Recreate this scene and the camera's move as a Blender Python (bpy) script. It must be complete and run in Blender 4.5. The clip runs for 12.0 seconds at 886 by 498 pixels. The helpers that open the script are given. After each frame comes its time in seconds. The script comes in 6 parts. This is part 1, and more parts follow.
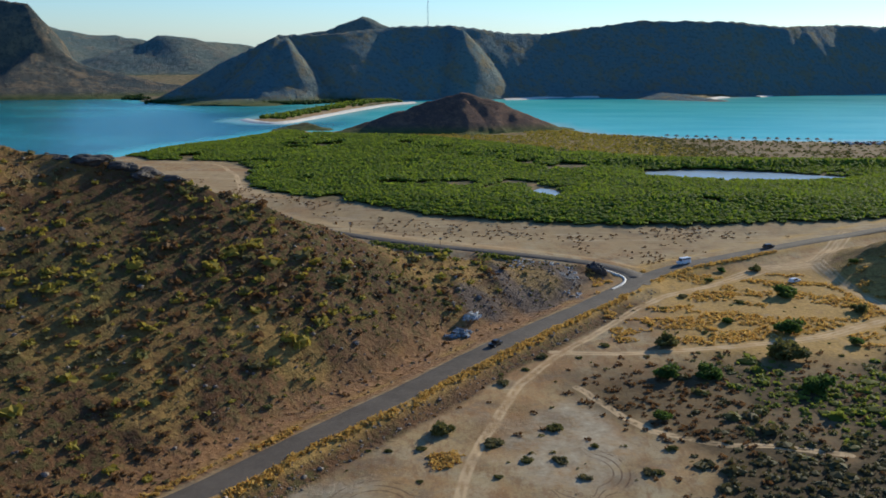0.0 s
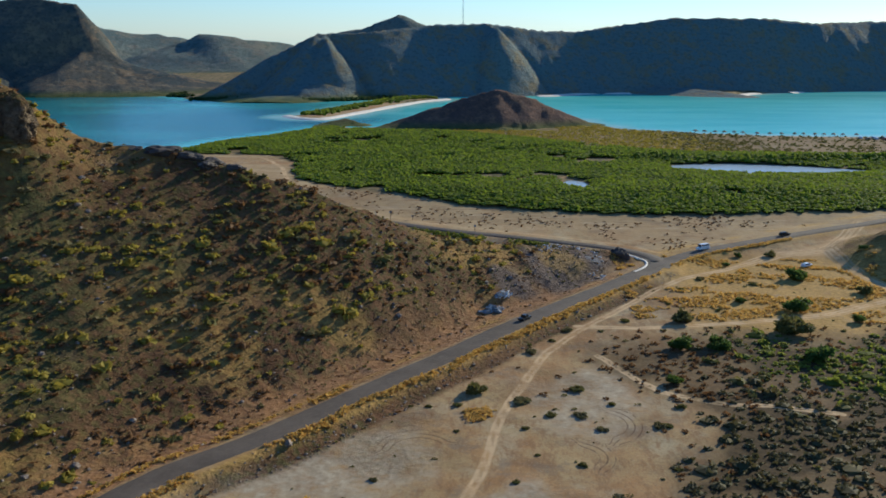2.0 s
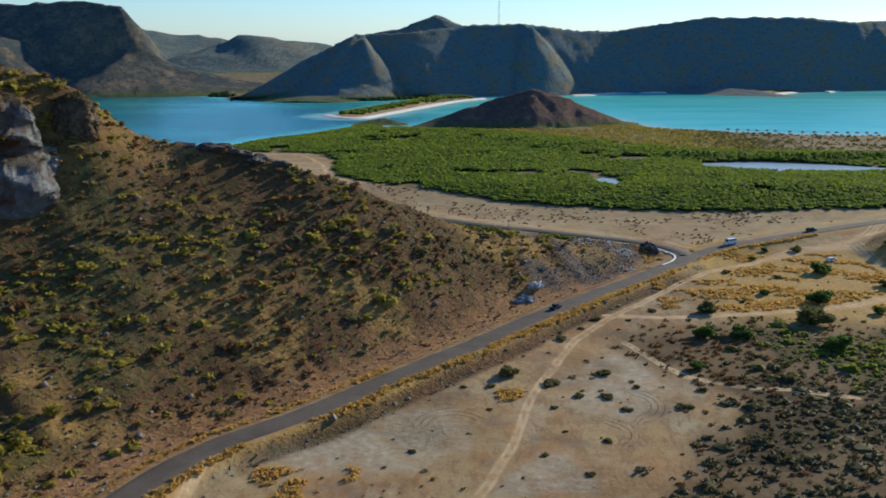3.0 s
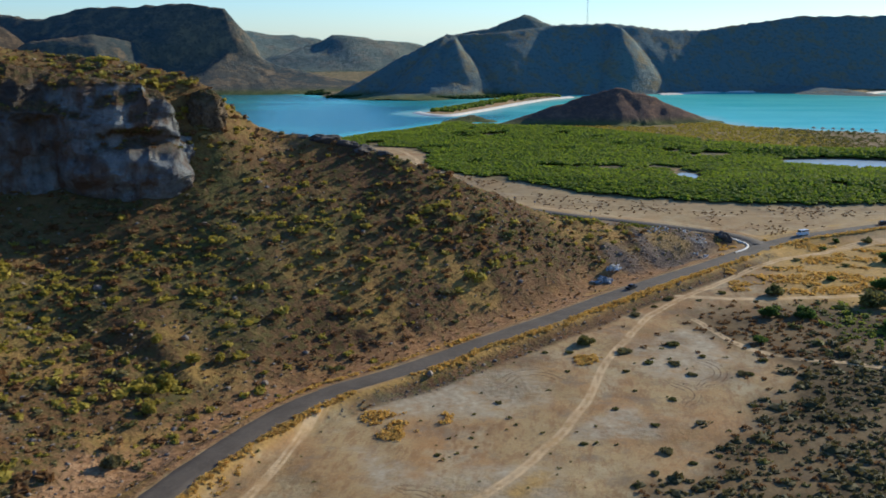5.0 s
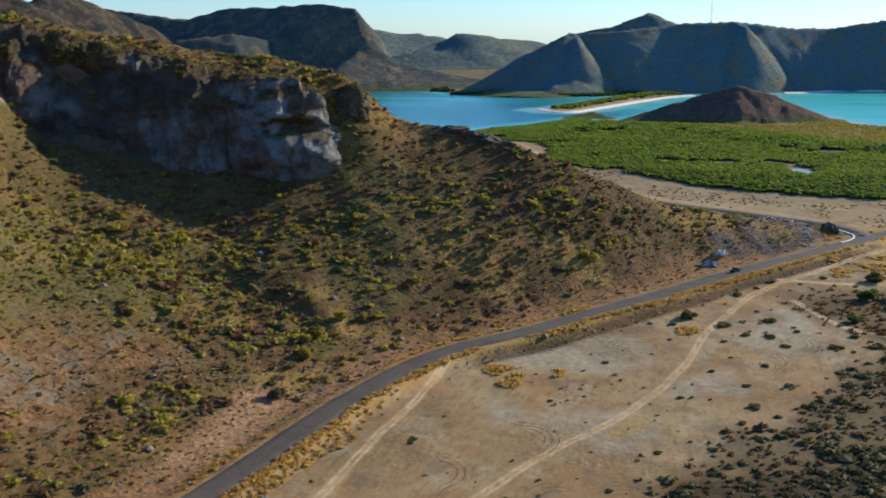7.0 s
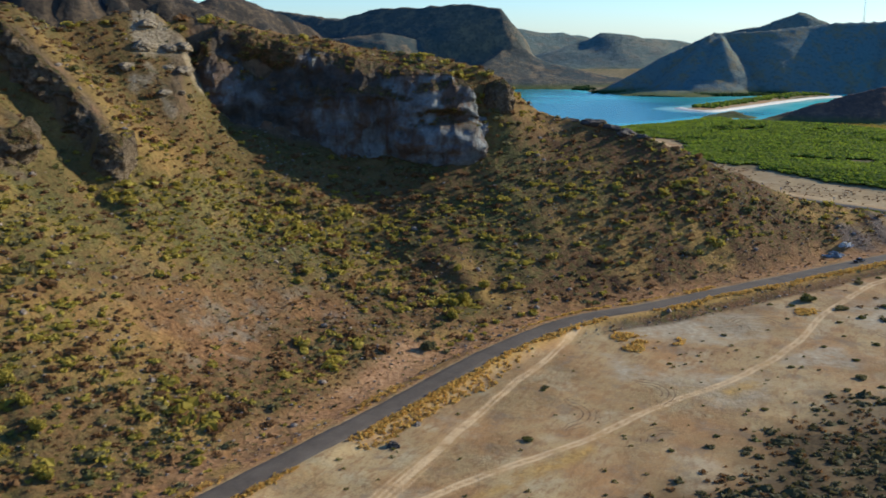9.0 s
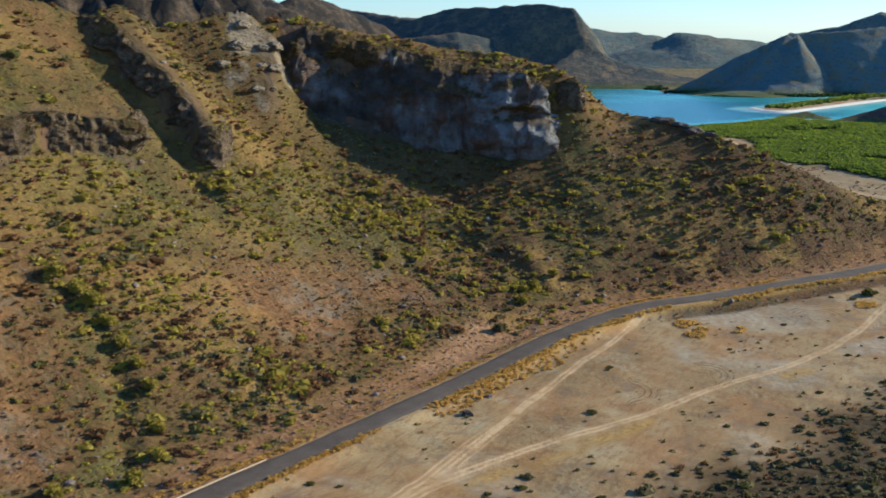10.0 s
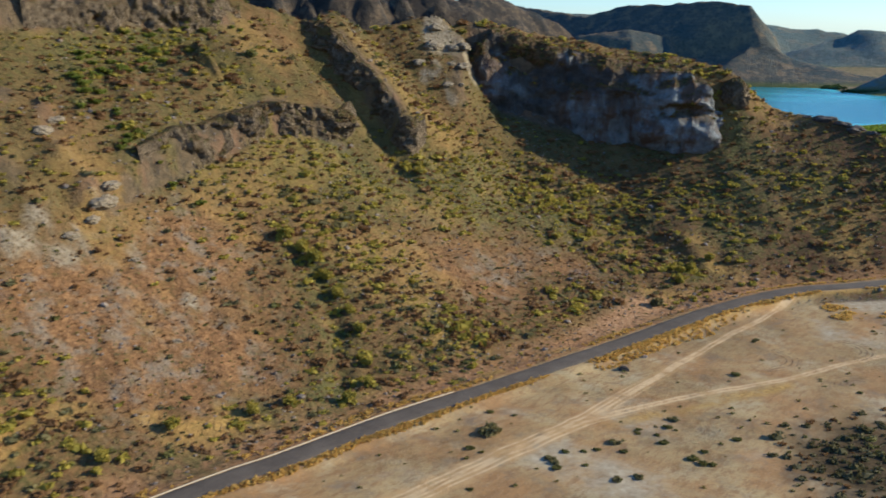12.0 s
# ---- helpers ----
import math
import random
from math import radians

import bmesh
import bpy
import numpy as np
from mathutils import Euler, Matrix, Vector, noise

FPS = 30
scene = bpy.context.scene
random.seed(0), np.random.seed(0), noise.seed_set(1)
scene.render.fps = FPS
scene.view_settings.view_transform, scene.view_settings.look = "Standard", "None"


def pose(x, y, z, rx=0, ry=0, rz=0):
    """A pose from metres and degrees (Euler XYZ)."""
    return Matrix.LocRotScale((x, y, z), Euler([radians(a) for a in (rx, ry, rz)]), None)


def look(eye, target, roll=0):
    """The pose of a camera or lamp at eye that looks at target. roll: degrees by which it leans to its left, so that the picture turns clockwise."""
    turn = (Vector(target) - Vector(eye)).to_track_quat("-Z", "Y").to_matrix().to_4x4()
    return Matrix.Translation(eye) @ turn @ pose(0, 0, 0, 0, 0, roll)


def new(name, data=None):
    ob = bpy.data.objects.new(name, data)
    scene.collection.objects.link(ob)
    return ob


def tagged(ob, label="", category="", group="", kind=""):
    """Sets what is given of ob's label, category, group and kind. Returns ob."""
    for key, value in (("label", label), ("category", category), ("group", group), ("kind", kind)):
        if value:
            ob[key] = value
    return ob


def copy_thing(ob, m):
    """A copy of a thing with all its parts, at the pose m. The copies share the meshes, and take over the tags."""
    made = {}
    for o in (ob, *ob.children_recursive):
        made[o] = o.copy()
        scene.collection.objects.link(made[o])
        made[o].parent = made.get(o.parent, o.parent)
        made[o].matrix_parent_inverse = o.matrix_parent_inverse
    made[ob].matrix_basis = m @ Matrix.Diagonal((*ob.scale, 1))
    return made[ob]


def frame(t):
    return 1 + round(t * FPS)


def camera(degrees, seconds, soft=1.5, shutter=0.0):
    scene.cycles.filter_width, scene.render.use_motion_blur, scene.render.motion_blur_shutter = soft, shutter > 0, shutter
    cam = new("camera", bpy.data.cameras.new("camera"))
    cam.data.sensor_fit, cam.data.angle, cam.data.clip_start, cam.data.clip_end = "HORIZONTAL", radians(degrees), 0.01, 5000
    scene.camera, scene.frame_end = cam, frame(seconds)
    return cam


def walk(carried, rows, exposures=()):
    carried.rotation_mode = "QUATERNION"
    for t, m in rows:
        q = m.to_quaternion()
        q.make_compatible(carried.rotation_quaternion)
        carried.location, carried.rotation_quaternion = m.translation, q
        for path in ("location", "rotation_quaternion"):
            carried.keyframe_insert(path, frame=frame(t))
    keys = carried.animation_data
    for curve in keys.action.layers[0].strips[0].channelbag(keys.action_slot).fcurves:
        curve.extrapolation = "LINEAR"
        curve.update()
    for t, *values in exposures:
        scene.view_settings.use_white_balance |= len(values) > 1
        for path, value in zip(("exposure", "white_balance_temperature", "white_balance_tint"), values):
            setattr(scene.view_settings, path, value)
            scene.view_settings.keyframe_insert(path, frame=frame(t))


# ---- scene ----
cam = camera(49.14, 12.0, soft=1.7, shutter=0.5)
# seconds, x, y, z, tilt, yaw, lean
PATH = [
    (0.0, 0.00, 0.00, 68.45, 77.79, 0.00, 0.42),
    (0.5, -0.17, -6.30, 68.67, 77.75, 0.18, 0.38),
    (1.0, -0.38, -13.06, 69.16, 77.69, 0.57, 0.35),
    (1.5, -0.33, -19.69, 69.49, 77.65, 1.19, 0.31),
    (2.0, -0.08, -26.42, 69.93, 77.60, 2.05, 0.20),
    (2.5, 0.23, -33.89, 70.44, 77.58, 3.07, 0.07),
    (4.5, 1.98, -64.13, 71.96, 77.51, 7.92, -0.11),
    (5.0, 2.86, -72.11, 72.12, 77.51, 9.33, -0.19),
    (5.5, 4.15, -80.42, 72.34, 77.50, 10.90, -0.23),
    (6.0, 5.27, -88.90, 72.45, 77.49, 12.57, -0.23),
    (6.5, 6.96, -97.58, 72.79, 77.46, 14.45, -0.29),
    (7.0, 8.88, -106.08, 73.14, 77.43, 16.42, -0.30),
    (9.0, 19.60, -139.45, 73.67, 77.40, 24.65, -0.18),
    (9.5, 22.99, -148.13, 73.89, 77.38, 26.74, -0.12),
    (10.0, 26.63, -157.36, 74.23, 77.36, 28.80, -0.08),
    (10.5, 30.75, -166.15, 74.75, 77.31, 30.94, -0.04),
    (11.0, 35.73, -174.94, 75.59, 77.23, 33.31, -0.03),
    (11.5, 40.87, -184.24, 76.38, 77.16, 35.84, -0.01),
    (12.0, 46.44, -194.32, 77.32, 77.07, 38.59, 0.06),
]


def heading(x, y, z, tilt, yaw, lean):
    return pose(x, y, z) @ pose(0, 0, 0, 0, 0, yaw) @ pose(0, 0, 0, tilt, 0, 0) @ pose(0, 0, 0, 0, 0, lean)


walk(cam, [(t, heading(*row)) for t, *row in PATH], [(0.0, -0.2, 4850, 3.0), (5.0, 0.0, 4850, 3.0), (9.0, 0.16, 4850, 3.0), (12.0, 0.3, 4850, 3.0)])

# ---- world and sun ----
SUN_AZ, SUN_EL = math.atan2(0.675, 0.738), radians(21.3)   # clockwise from +y
world = bpy.data.worlds.new("world")
scene.world = world
world.use_nodes = True
wn = world.node_tree
sky = wn.nodes.new("ShaderNodeTexSky")
sky.sky_type, sky.sun_disc = "NISHITA", False
sky.sun_elevation, sky.sun_rotation = SUN_EL, SUN_AZ
sky.air_density, sky.dust_density, sky.ozone_density = 1.0, 0.1, 4.2
wn.nodes["Background"].inputs["Strength"].default_value = 0.13
wn.links.new(sky.outputs[0], wn.nodes["Background"].inputs["Color"])
sun_data = bpy.data.lights.new("sun", "SUN")
sun_data.energy, sun_data.angle, sun_data.color = 7.2, radians(0.5), (1.0, 0.73, 0.41)
sun = new("sun", sun_data)
to_sun = Vector((math.sin(SUN_AZ) * math.cos(SUN_EL), math.cos(SUN_AZ) * math.cos(SUN_EL), math.sin(SUN_EL)))
sun.matrix_world = look(to_sun * 900, (0, 0, 0))


# ---- materials ----
class Nodes:
    """A small builder for node materials."""

    def __init__(self, name, rough=0.9, metal=0.0, spec=0.3):
        self.mat = bpy.data.materials.new(name)
        self.mat.use_nodes = True
        self.tree = self.mat.node_tree
        self.bsdf = self.tree.nodes["Principled BSDF"]
        self.bsdf.inputs["Roughness"].default_value = rough
        self.bsdf.inputs["Metallic"].default_value = metal
        self.bsdf.inputs["Specular IOR Level"].default_value = spec
        self.place = self.tree.nodes.new("ShaderNodeTexCoord").outputs["Object"]

    def put(self, socket, value):
        if isinstance(value, bpy.types.NodeSocket):
            self.tree.links.new(value, socket)
        elif isinstance(value, (tuple, list)):
            socket.default_value = (*value, 1) if len(value) == 3 and len(socket.default_value) == 4 else value
        else:
            socket.default_value = value

    def noise(self, scale, detail=4.0, rough=0.6, stretch=None, lo=0.35, hi=0.65):
        n = self.tree.nodes.new("ShaderNodeTexNoise")
        n.inputs["Scale"].default_value, n.inputs["Detail"].default_value, n.inputs["Roughness"].default_value = scale, detail, rough
        where = self.place
        if stretch:
            m = self.tree.nodes.new("ShaderNodeMapping")
            m.inputs["Scale"].default_value = stretch
            self.tree.links.new(where, m.inputs["Vector"])
            where = m.outputs[0]
        self.tree.links.new(where, n.inputs["Vector"])
        return self.ramp(n.outputs["Fac"], lo, hi)

    def ramp(self, value, lo, hi):
        n = self.tree.nodes.new("ShaderNodeMapRange")
        n.inputs["From Min"].default_value, n.inputs["From Max"].default_value = lo, hi
        self.put(n.inputs["Value"], value)
        return n.outputs[0]

    def mix(self, fac, a, b):
        n = self.tree.nodes.new("ShaderNodeMix")
        n.data_type = "RGBA"
        self.put(n.inputs[0], fac), self.put(n.inputs[6], a), self.put(n.inputs[7], b)
        return n.outputs[2]

    def math(self, op, a, b=0.0):
        n = self.tree.nodes.new("ShaderNodeMath")
        n.operation = op
        self.put(n.inputs[0], a), self.put(n.inputs[1], b)
        return n.outputs[0]

    def attribute(self, name):
        n = self.tree.nodes.new("ShaderNodeAttribute")
        n.attribute_name = name
        return n.outputs["Fac"]

    def island(self):
        return self.tree.nodes.new("ShaderNodeNewGeometry").outputs["Random Per Island"]

    def per_object(self):
        return self.tree.nodes.new("ShaderNodeObjectInfo").outputs["Random"]

    def finish(self, colour, bump=None, depth=0.1, strength=0.6, rough=None):
        self.put(self.bsdf.inputs["Base Color"], colour)
        if bump is not None:
            n = self.tree.nodes.new("ShaderNodeBump")
            n.inputs["Strength"].default_value, n.inputs["Distance"].default_value = strength, depth
            self.tree.links.new(bump, n.inputs["Height"])
            self.tree.links.new(n.outputs[0], self.bsdf.inputs["Normal"])
        if rough is not None:
            self.put(self.bsdf.inputs["Roughness"], rough)
        return self.mat


def ground_material():
    n = Nodes("ground_earth", 0.95, spec=0.15)
    big, mid, fine, grit = n.noise(0.018), n.noise(0.09, 6), n.noise(0.7, 6), n.noise(3.0, 3)
    # bare plain: grey tan clay with ochre patches and pale crust
    plain = n.mix(big, (0.335, 0.232, 0.105), (0.43, 0.325, 0.16))
    plain = n.mix(n.math("MULTIPLY", n.noise(0.045, 6, 0.65, lo=0.44, hi=0.60), 0.8), plain, (0.33, 0.18, 0.07))
    plain = n.mix(n.math("MULTIPLY", n.noise(0.06, 6, lo=0.53, hi=0.64), 0.6), plain, (0.45, 0.385, 0.24))
    plain = n.mix(n.math("MULTIPLY", n.noise(0.11, 7, 0.7, lo=0.52, hi=0.64), 0.7), plain, (0.185, 0.145, 0.105))
    plain = n.mix(n.math("MULTIPLY", n.noise(0.35, 6, 0.7, stretch=(1.6, 0.6, 1), lo=0.48, hi=0.62), 0.75), plain, (0.24, 0.135, 0.06))
    plain = n.mix(n.math("MULTIPLY", n.noise(1.5, 7, 0.75, lo=0.46, hi=0.62), 0.45), plain, (0.19, 0.13, 0.07))
    plain = n.mix(n.math("MULTIPLY", n.noise(2.4, 4, 0.7, lo=0.60, hi=0.68), 0.5), plain, (0.52, 0.44, 0.30))
    # hillside: red brown stony soil with ochre litter
    hill = n.mix(mid, (0.077, 0.039, 0.019), (0.15, 0.077, 0.033))
    hill = n.mix(n.math("MULTIPLY", n.noise(0.03, 5, lo=0.45, hi=0.7), 0.7), hill, (0.18, 0.105, 0.045))
    hill = n.mix(n.math("MULTIPLY", n.noise(1.1, 5, lo=0.5, hi=0.72), 0.6), hill, (0.06, 0.037, 0.021))
    hill = n.mix(n.math("MULTIPLY", n.noise(2.2, 3, lo=0.6, hi=0.7), 0.55), hill, (0.22, 0.165, 0.12))
    tan = n.mix(mid, (0.116, 0.062, 0.025), (0.19, 0.105, 0.041))
    tan = n.mix(n.math("MULTIPLY", n.noise(0.03, 5, lo=0.45, hi=0.7), 0.7), tan, (0.165, 0.125, 0.045))
    tan = n.mix(n.math("MULTIPLY", n.noise(1.1, 5, lo=0.5, hi=0.72), 0.6), tan, (0.075, 0.05, 0.026))
    tan = n.mix(n.math("MULTIPLY", n.noise(2.2, 3, lo=0.6, hi=0.7), 0.55), tan, (0.29, 0.21, 0.135))
    hill = n.mix(n.attribute("basalt"), tan, hill)
    # low living cover between the shrubs
    cover = n.mix(fine, (0.05, 0.044, 0.014), (0.105, 0.092, 0.027))
    spots = n.math("MAXIMUM", n.math("MULTIPLY", n.noise(0.45, 6, 0.7, lo=0.46, hi=0.57), 0.9), n.math("MULTIPLY", n.attribute("lush"), n.noise(0.2, 6, 0.7, lo=0.25, hi=0.5)))
    hill = n.mix(n.math("MULTIPLY", spots, n.noise(0.025, 5, lo=0.30, hi=0.52)), hill, cover)
    gold = n.mix(fine, (0.22, 0.11, 0.03), (0.36, 0.20, 0.06))
    hill = n.mix(n.math("MULTIPLY", n.attribute("cutting"), n.noise(0.16, 6, 0.7, lo=0.5, hi=0.6)), hill, gold)
    ochre = n.mix(fine, (0.23, 0.118, 0.05), (0.37, 0.215, 0.105))
    hill = n.mix(n.math("MULTIPLY", n.attribute("cutting"), n.noise(0.09, 6, 0.65, lo=0.22, hi=0.52)), hill, ochre)
    rust = n.mix(n.noise(0.5, 7, 0.75, lo=0.4, hi=0.62), (0.115, 0.06, 0.025), (0.27, 0.15, 0.064))
    rust = n.mix(n.math("MULTIPLY", n.noise(0.12, 6, 0.7, lo=0.5, hi=0.62), 0.8), rust, (0.20, 0.165, 0.12))
    hill = n.mix(n.math("MULTIPLY", n.attribute("bare"), n.noise(0.2, 6, 0.7, lo=0.28, hi=0.5)), hill, rust)
    hill = n.mix(n.math("MULTIPLY", n.attribute("verdure"), n.noise(0.3, 6, 0.7, lo=0.35, hi=0.55)), hill, n.mix(fine, (0.06, 0.058, 0.02), (0.13, 0.115, 0.036)))
    hill = n.mix(n.math("MULTIPLY", n.attribute("pale"), n.noise(0.5, 6, 0.7, lo=0.2, hi=0.5)), hill, n.mix(n.noise(1.0, 7, 0.7), (0.14, 0.105, 0.065), (0.30, 0.255, 0.18)))
    broken = n.mix(n.noise(0.45, 8, 0.75, stretch=(1, 1, 0.4)), (0.06, 0.044, 0.036), (0.165, 0.125, 0.10))
    broken = n.mix(n.math("MULTIPLY", n.noise(0.13, 6, 0.7, lo=0.57, hi=0.66), 0.6), broken, (0.17, 0.19, 0.215))
    hill = n.mix(n.attribute("scar"), hill, broken)
    earth = n.mix(fine, (0.25, 0.135, 0.062), (0.44, 0.28, 0.15))
    hill = n.mix(n.math("MULTIPLY", n.attribute("turnout"), n.noise(0.25, 6, 0.7, lo=0.2, hi=0.45)), hill, earth)
    pan = n.mix(n.noise(0.5, 7, 0.7), (0.28, 0.225, 0.145), (0.46, 0.39, 0.275))
    plain = n.mix(n.math("MULTIPLY", n.attribute("crust"), n.noise(0.16, 7, 0.75, lo=0.34, hi=0.56)), plain, pan)
    soil = n.mix(n.attribute("hill"), plain, hill)
    sand = n.mix(mid, (0.35, 0.25, 0.125), (0.45, 0.34, 0.18))
    sand = n.mix(n.math("MULTIPLY", n.noise(0.25, 5, lo=0.5, hi=0.75), 0.65), sand, (0.20, 0.14, 0.08))
    sand = n.mix(n.math("MULTIPLY", n.noise(0.22, 6, 0.65, stretch=(0.22, 1.6, 1), lo=0.52, hi=0.66), 0.75), sand, (0.20, 0.125, 0.065))
    sand = n.mix(n.math("MULTIPLY", n.noise(0.16, 6, 0.65, stretch=(0.2, 1.8, 1), lo=0.58, hi=0.68), 0.7), sand, (0.58, 0.47, 0.31))
    soil = n.mix(n.attribute("sand"), soil, sand)
    straw = n.mix(n.noise(0.9, 6, 0.7), (0.24, 0.15, 0.04), (0.52, 0.33, 0.09))
    soil = n.mix(n.math("MULTIPLY", n.attribute("straw"), n.noise(0.22, 6, lo=0.25, hi=0.45)), soil, straw)
    green = n.mix(mid, (0.04, 0.045, 0.016), (0.09, 0.085, 0.03))
    soil = n.mix(n.math("MULTIPLY", n.attribute("green"), n.noise(0.15, 6, lo=0.3, hi=0.6)), soil, green)
    litter = n.mix(fine, (0.035, 0.024, 0.011), (0.09, 0.06, 0.026))
    soil = n.mix(n.math("MULTIPLY", n.attribute("litter"), n.noise(0.08, 6, lo=0.05, hi=0.25)), soil, litter)
    # wheel tracks: a worn bed, two pale ruts a wheelbase apart, and rings left by turning cars
    track = n.mix(mid, (0.44, 0.275, 0.115), (0.50, 0.345, 0.175))
    bed = n.math("MULTIPLY", n.ramp(n.attribute("bed"), -0.3, 1.6), n.noise(0.3, 6, lo=0.3, hi=0.55))
    soil = n.mix(n.math("MULTIPLY", bed, 0.7), soil, track)
    rut = n.math("SUBTRACT", 1.0, n.ramp(n.math("ABSOLUTE", n.math("SUBTRACT", n.attribute("way"), 0.8)), 0.18, 0.55))
    rut2 = n.math("MULTIPLY", n.math("SUBTRACT", 1.0, n.ramp(n.math("ABSOLUTE", n.math("SUBTRACT", n.attribute("way"), 2.4)), 0.15, 0.5)), n.ramp(n.attribute("bed"), 0.2, 1.0))
    rut = n.math("MULTIPLY", n.math("MAXIMUM", rut, rut2), n.noise(0.12, 6, 0.7, lo=0.36, hi=0.56))
    soil = n.mix(n.math("MULTIPLY", rut, 0.95), soil, (0.56, 0.41, 0.23))
    ring = n.math("ABSOLUTE", n.math("SUBTRACT", n.math("FRACT", n.math("MULTIPLY", n.attribute("ring"), 0.62)), 0.5))
    ring = n.math("MULTIPLY", n.math("SUBTRACT", 1.0, n.ramp(ring, 0.05, 0.16)), n.math("SUBTRACT", 1.0, n.ramp(n.attribute("ring"), 4.2, 5.0)))
    soil = n.mix(n.math("MULTIPLY", ring, n.math("MULTIPLY", n.noise(0.25, 4, lo=0.35, hi=0.55), 0.85)), soil, (0.12, 0.075, 0.045))
    rock = n.mix(n.noise(0.25, 8, 0.7), (0.05, 0.038, 0.025), (0.15, 0.108, 0.065))
    rock = n.mix(n.math("MULTIPLY", n.noise(0.12, 5, stretch=(1, 1, 0.35), lo=0.48, hi=0.62), 0.8), rock, (0.17, 0.10, 0.06))
    rock = n.mix(n.math("MULTIPLY", n.noise(0.7, 6, stretch=(1, 1, 0.2), lo=0.55, hi=0.66), 0.8), rock, (0.035, 0.03, 0.03))
    soil = n.mix(n.attribute("rock"), soil, rock)
    bump = n.math("ADD", n.math("MULTIPLY", fine, n.math("ADD", n.math("MULTIPLY", n.attribute("hill"), 0.9), 0.06)), n.math("MULTIPLY", grit, n.math("ADD", n.math("MULTIPLY", n.attribute("hill"), 0.2), 0.04)))
    return n.finish(soil, bump, 0.35, 0.7)


def cliff_material():
    n = Nodes("cliff_rock", 0.92, spec=0.2)
    c = n.mix(n.noise(0.12, 8, 0.7), (0.14, 0.145, 0.15), (0.34, 0.355, 0.36))
    c = n.mix(n.math("MULTIPLY", n.noise(0.09, 5, stretch=(1, 1, 0.4), lo=0.46, hi=0.56), 0.85), c, (0.13, 0.08, 0.05))
    # dark tone for the brown upper rock and the alcove's painted shade
    rock_shade = n.mix(n.noise(0.3, 7, 0.7), (0.04, 0.038, 0.036), (0.105, 0.088, 0.072))
    c = n.mix(n.math("MULTIPLY", n.attribute("rock_shade"), 0.9), c, rock_shade)
    c = n.mix(n.math("MULTIPLY", n.noise(0.35, 7, 0.7, stretch=(1, 1, 0.55), lo=0.56, hi=0.68), 0.7), c, (0.05, 0.045, 0.045))
    soil = n.mix(n.noise(0.8, 6), (0.07, 0.042, 0.02), (0.17, 0.11, 0.05))
    soil = n.mix(n.math("MULTIPLY", n.noise(0.5, 6, lo=0.5, hi=0.6), 0.8), soil, (0.06, 0.06, 0.018))
    c = n.mix(n.attribute("soil"), c, soil)
    return n.finish(c, n.math("ADD", n.noise(0.5, 8, 0.7), n.noise(2.0, 5)), 0.6, 0.8)


def hill_material(name, dark, light, rock, scale=1.0):
    n = Nodes(name, 0.95, spec=0.1)
    c = n.mix(n.noise(0.012 * scale, 6), dark, light)
    c = n.mix(n.math("MULTIPLY", n.noise(0.05 * scale, 7, 0.7, lo=0.48, hi=0.62), 0.8), c, rock)
    c = n.mix(n.math("MULTIPLY", n.noise(0.22 * scale, 5, 0.7, lo=0.5, hi=0.62), 0.5), c, tuple(v * 0.5 for v in dark))
    c = n.mix(n.attribute("green"), c, n.mix(n.noise(0.08 * scale, 6), (0.06, 0.085, 0.02), (0.12, 0.13, 0.04)))
    return n.finish(c, n.noise(0.12 * scale, 8, 0.75), 2.5 / scale, 0.55)


def outcrop_material():
    n = Nodes("outcrop_rock", 0.95, spec=0.15)
    c = n.mix(n.noise(0.5, 8, 0.75), (0.085, 0.062, 0.04), (0.33, 0.255, 0.165))
    c = n.mix(n.math("MULTIPLY", n.noise(0.8, 6, 0.7, stretch=(1, 1, 0.4), lo=0.54, hi=0.64), 0.8), c, (0.03, 0.024, 0.018))
    c = n.mix(n.math("MULTIPLY", n.noise(0.5, 7, 0.7, lo=0.55, hi=0.62), 0.8), c, (0.29, 0.22, 0.14))
    soil = n.mix(n.noise(0.9, 6), (0.09, 0.056, 0.022), (0.17, 0.105, 0.04))
    soil = n.mix(n.noise(0.6, 7, 0.75, lo=0.48, hi=0.56), soil, (0.085, 0.08, 0.024))
    c = n.mix(n.math("MULTIPLY", n.attribute("soil"), n.noise(0.25, 6, 0.7, lo=0.3, hi=0.5)), c, soil)
    return n.finish(c, n.math("ADD", n.noise(0.6, 8, 0.75), n.noise(2.5, 5)), 0.9, 0.9)


def leaf_material(name, dark, light, odd=None, through_light=0.5):
    n = Nodes(name, 0.75, spec=0.2)
    c = n.mix(n.island(), dark, light)
    c = n.mix(n.math("MULTIPLY", n.noise(0.07, 3, lo=0.4, hi=0.6), 0.6), c, odd or tuple(v * 0.7 for v in light))
    n.finish(c, None)
    thin = n.tree.nodes.new("ShaderNodeBsdfTranslucent")
    both = n.tree.nodes.new("ShaderNodeMixShader")
    both.inputs[0].default_value = through_light
    n.put(thin.inputs["Color"], c)
    n.tree.links.new(n.bsdf.outputs[0], both.inputs[1])
    n.tree.links.new(thin.outputs[0], both.inputs[2])
    n.tree.links.new(both.outputs[0], n.tree.nodes["Material Output"].inputs["Surface"])
    return n.mat


def plain_material(name, a, b, scale=2.0, rough=0.8, metal=0.0, spec=0.4, depth=0.02):
    n = Nodes(name, rough, metal, spec)
    return n.finish(n.mix(n.noise(scale, 6, lo=0.3, hi=0.7), a, b), n.noise(scale * 6, 4), depth, 0.4)


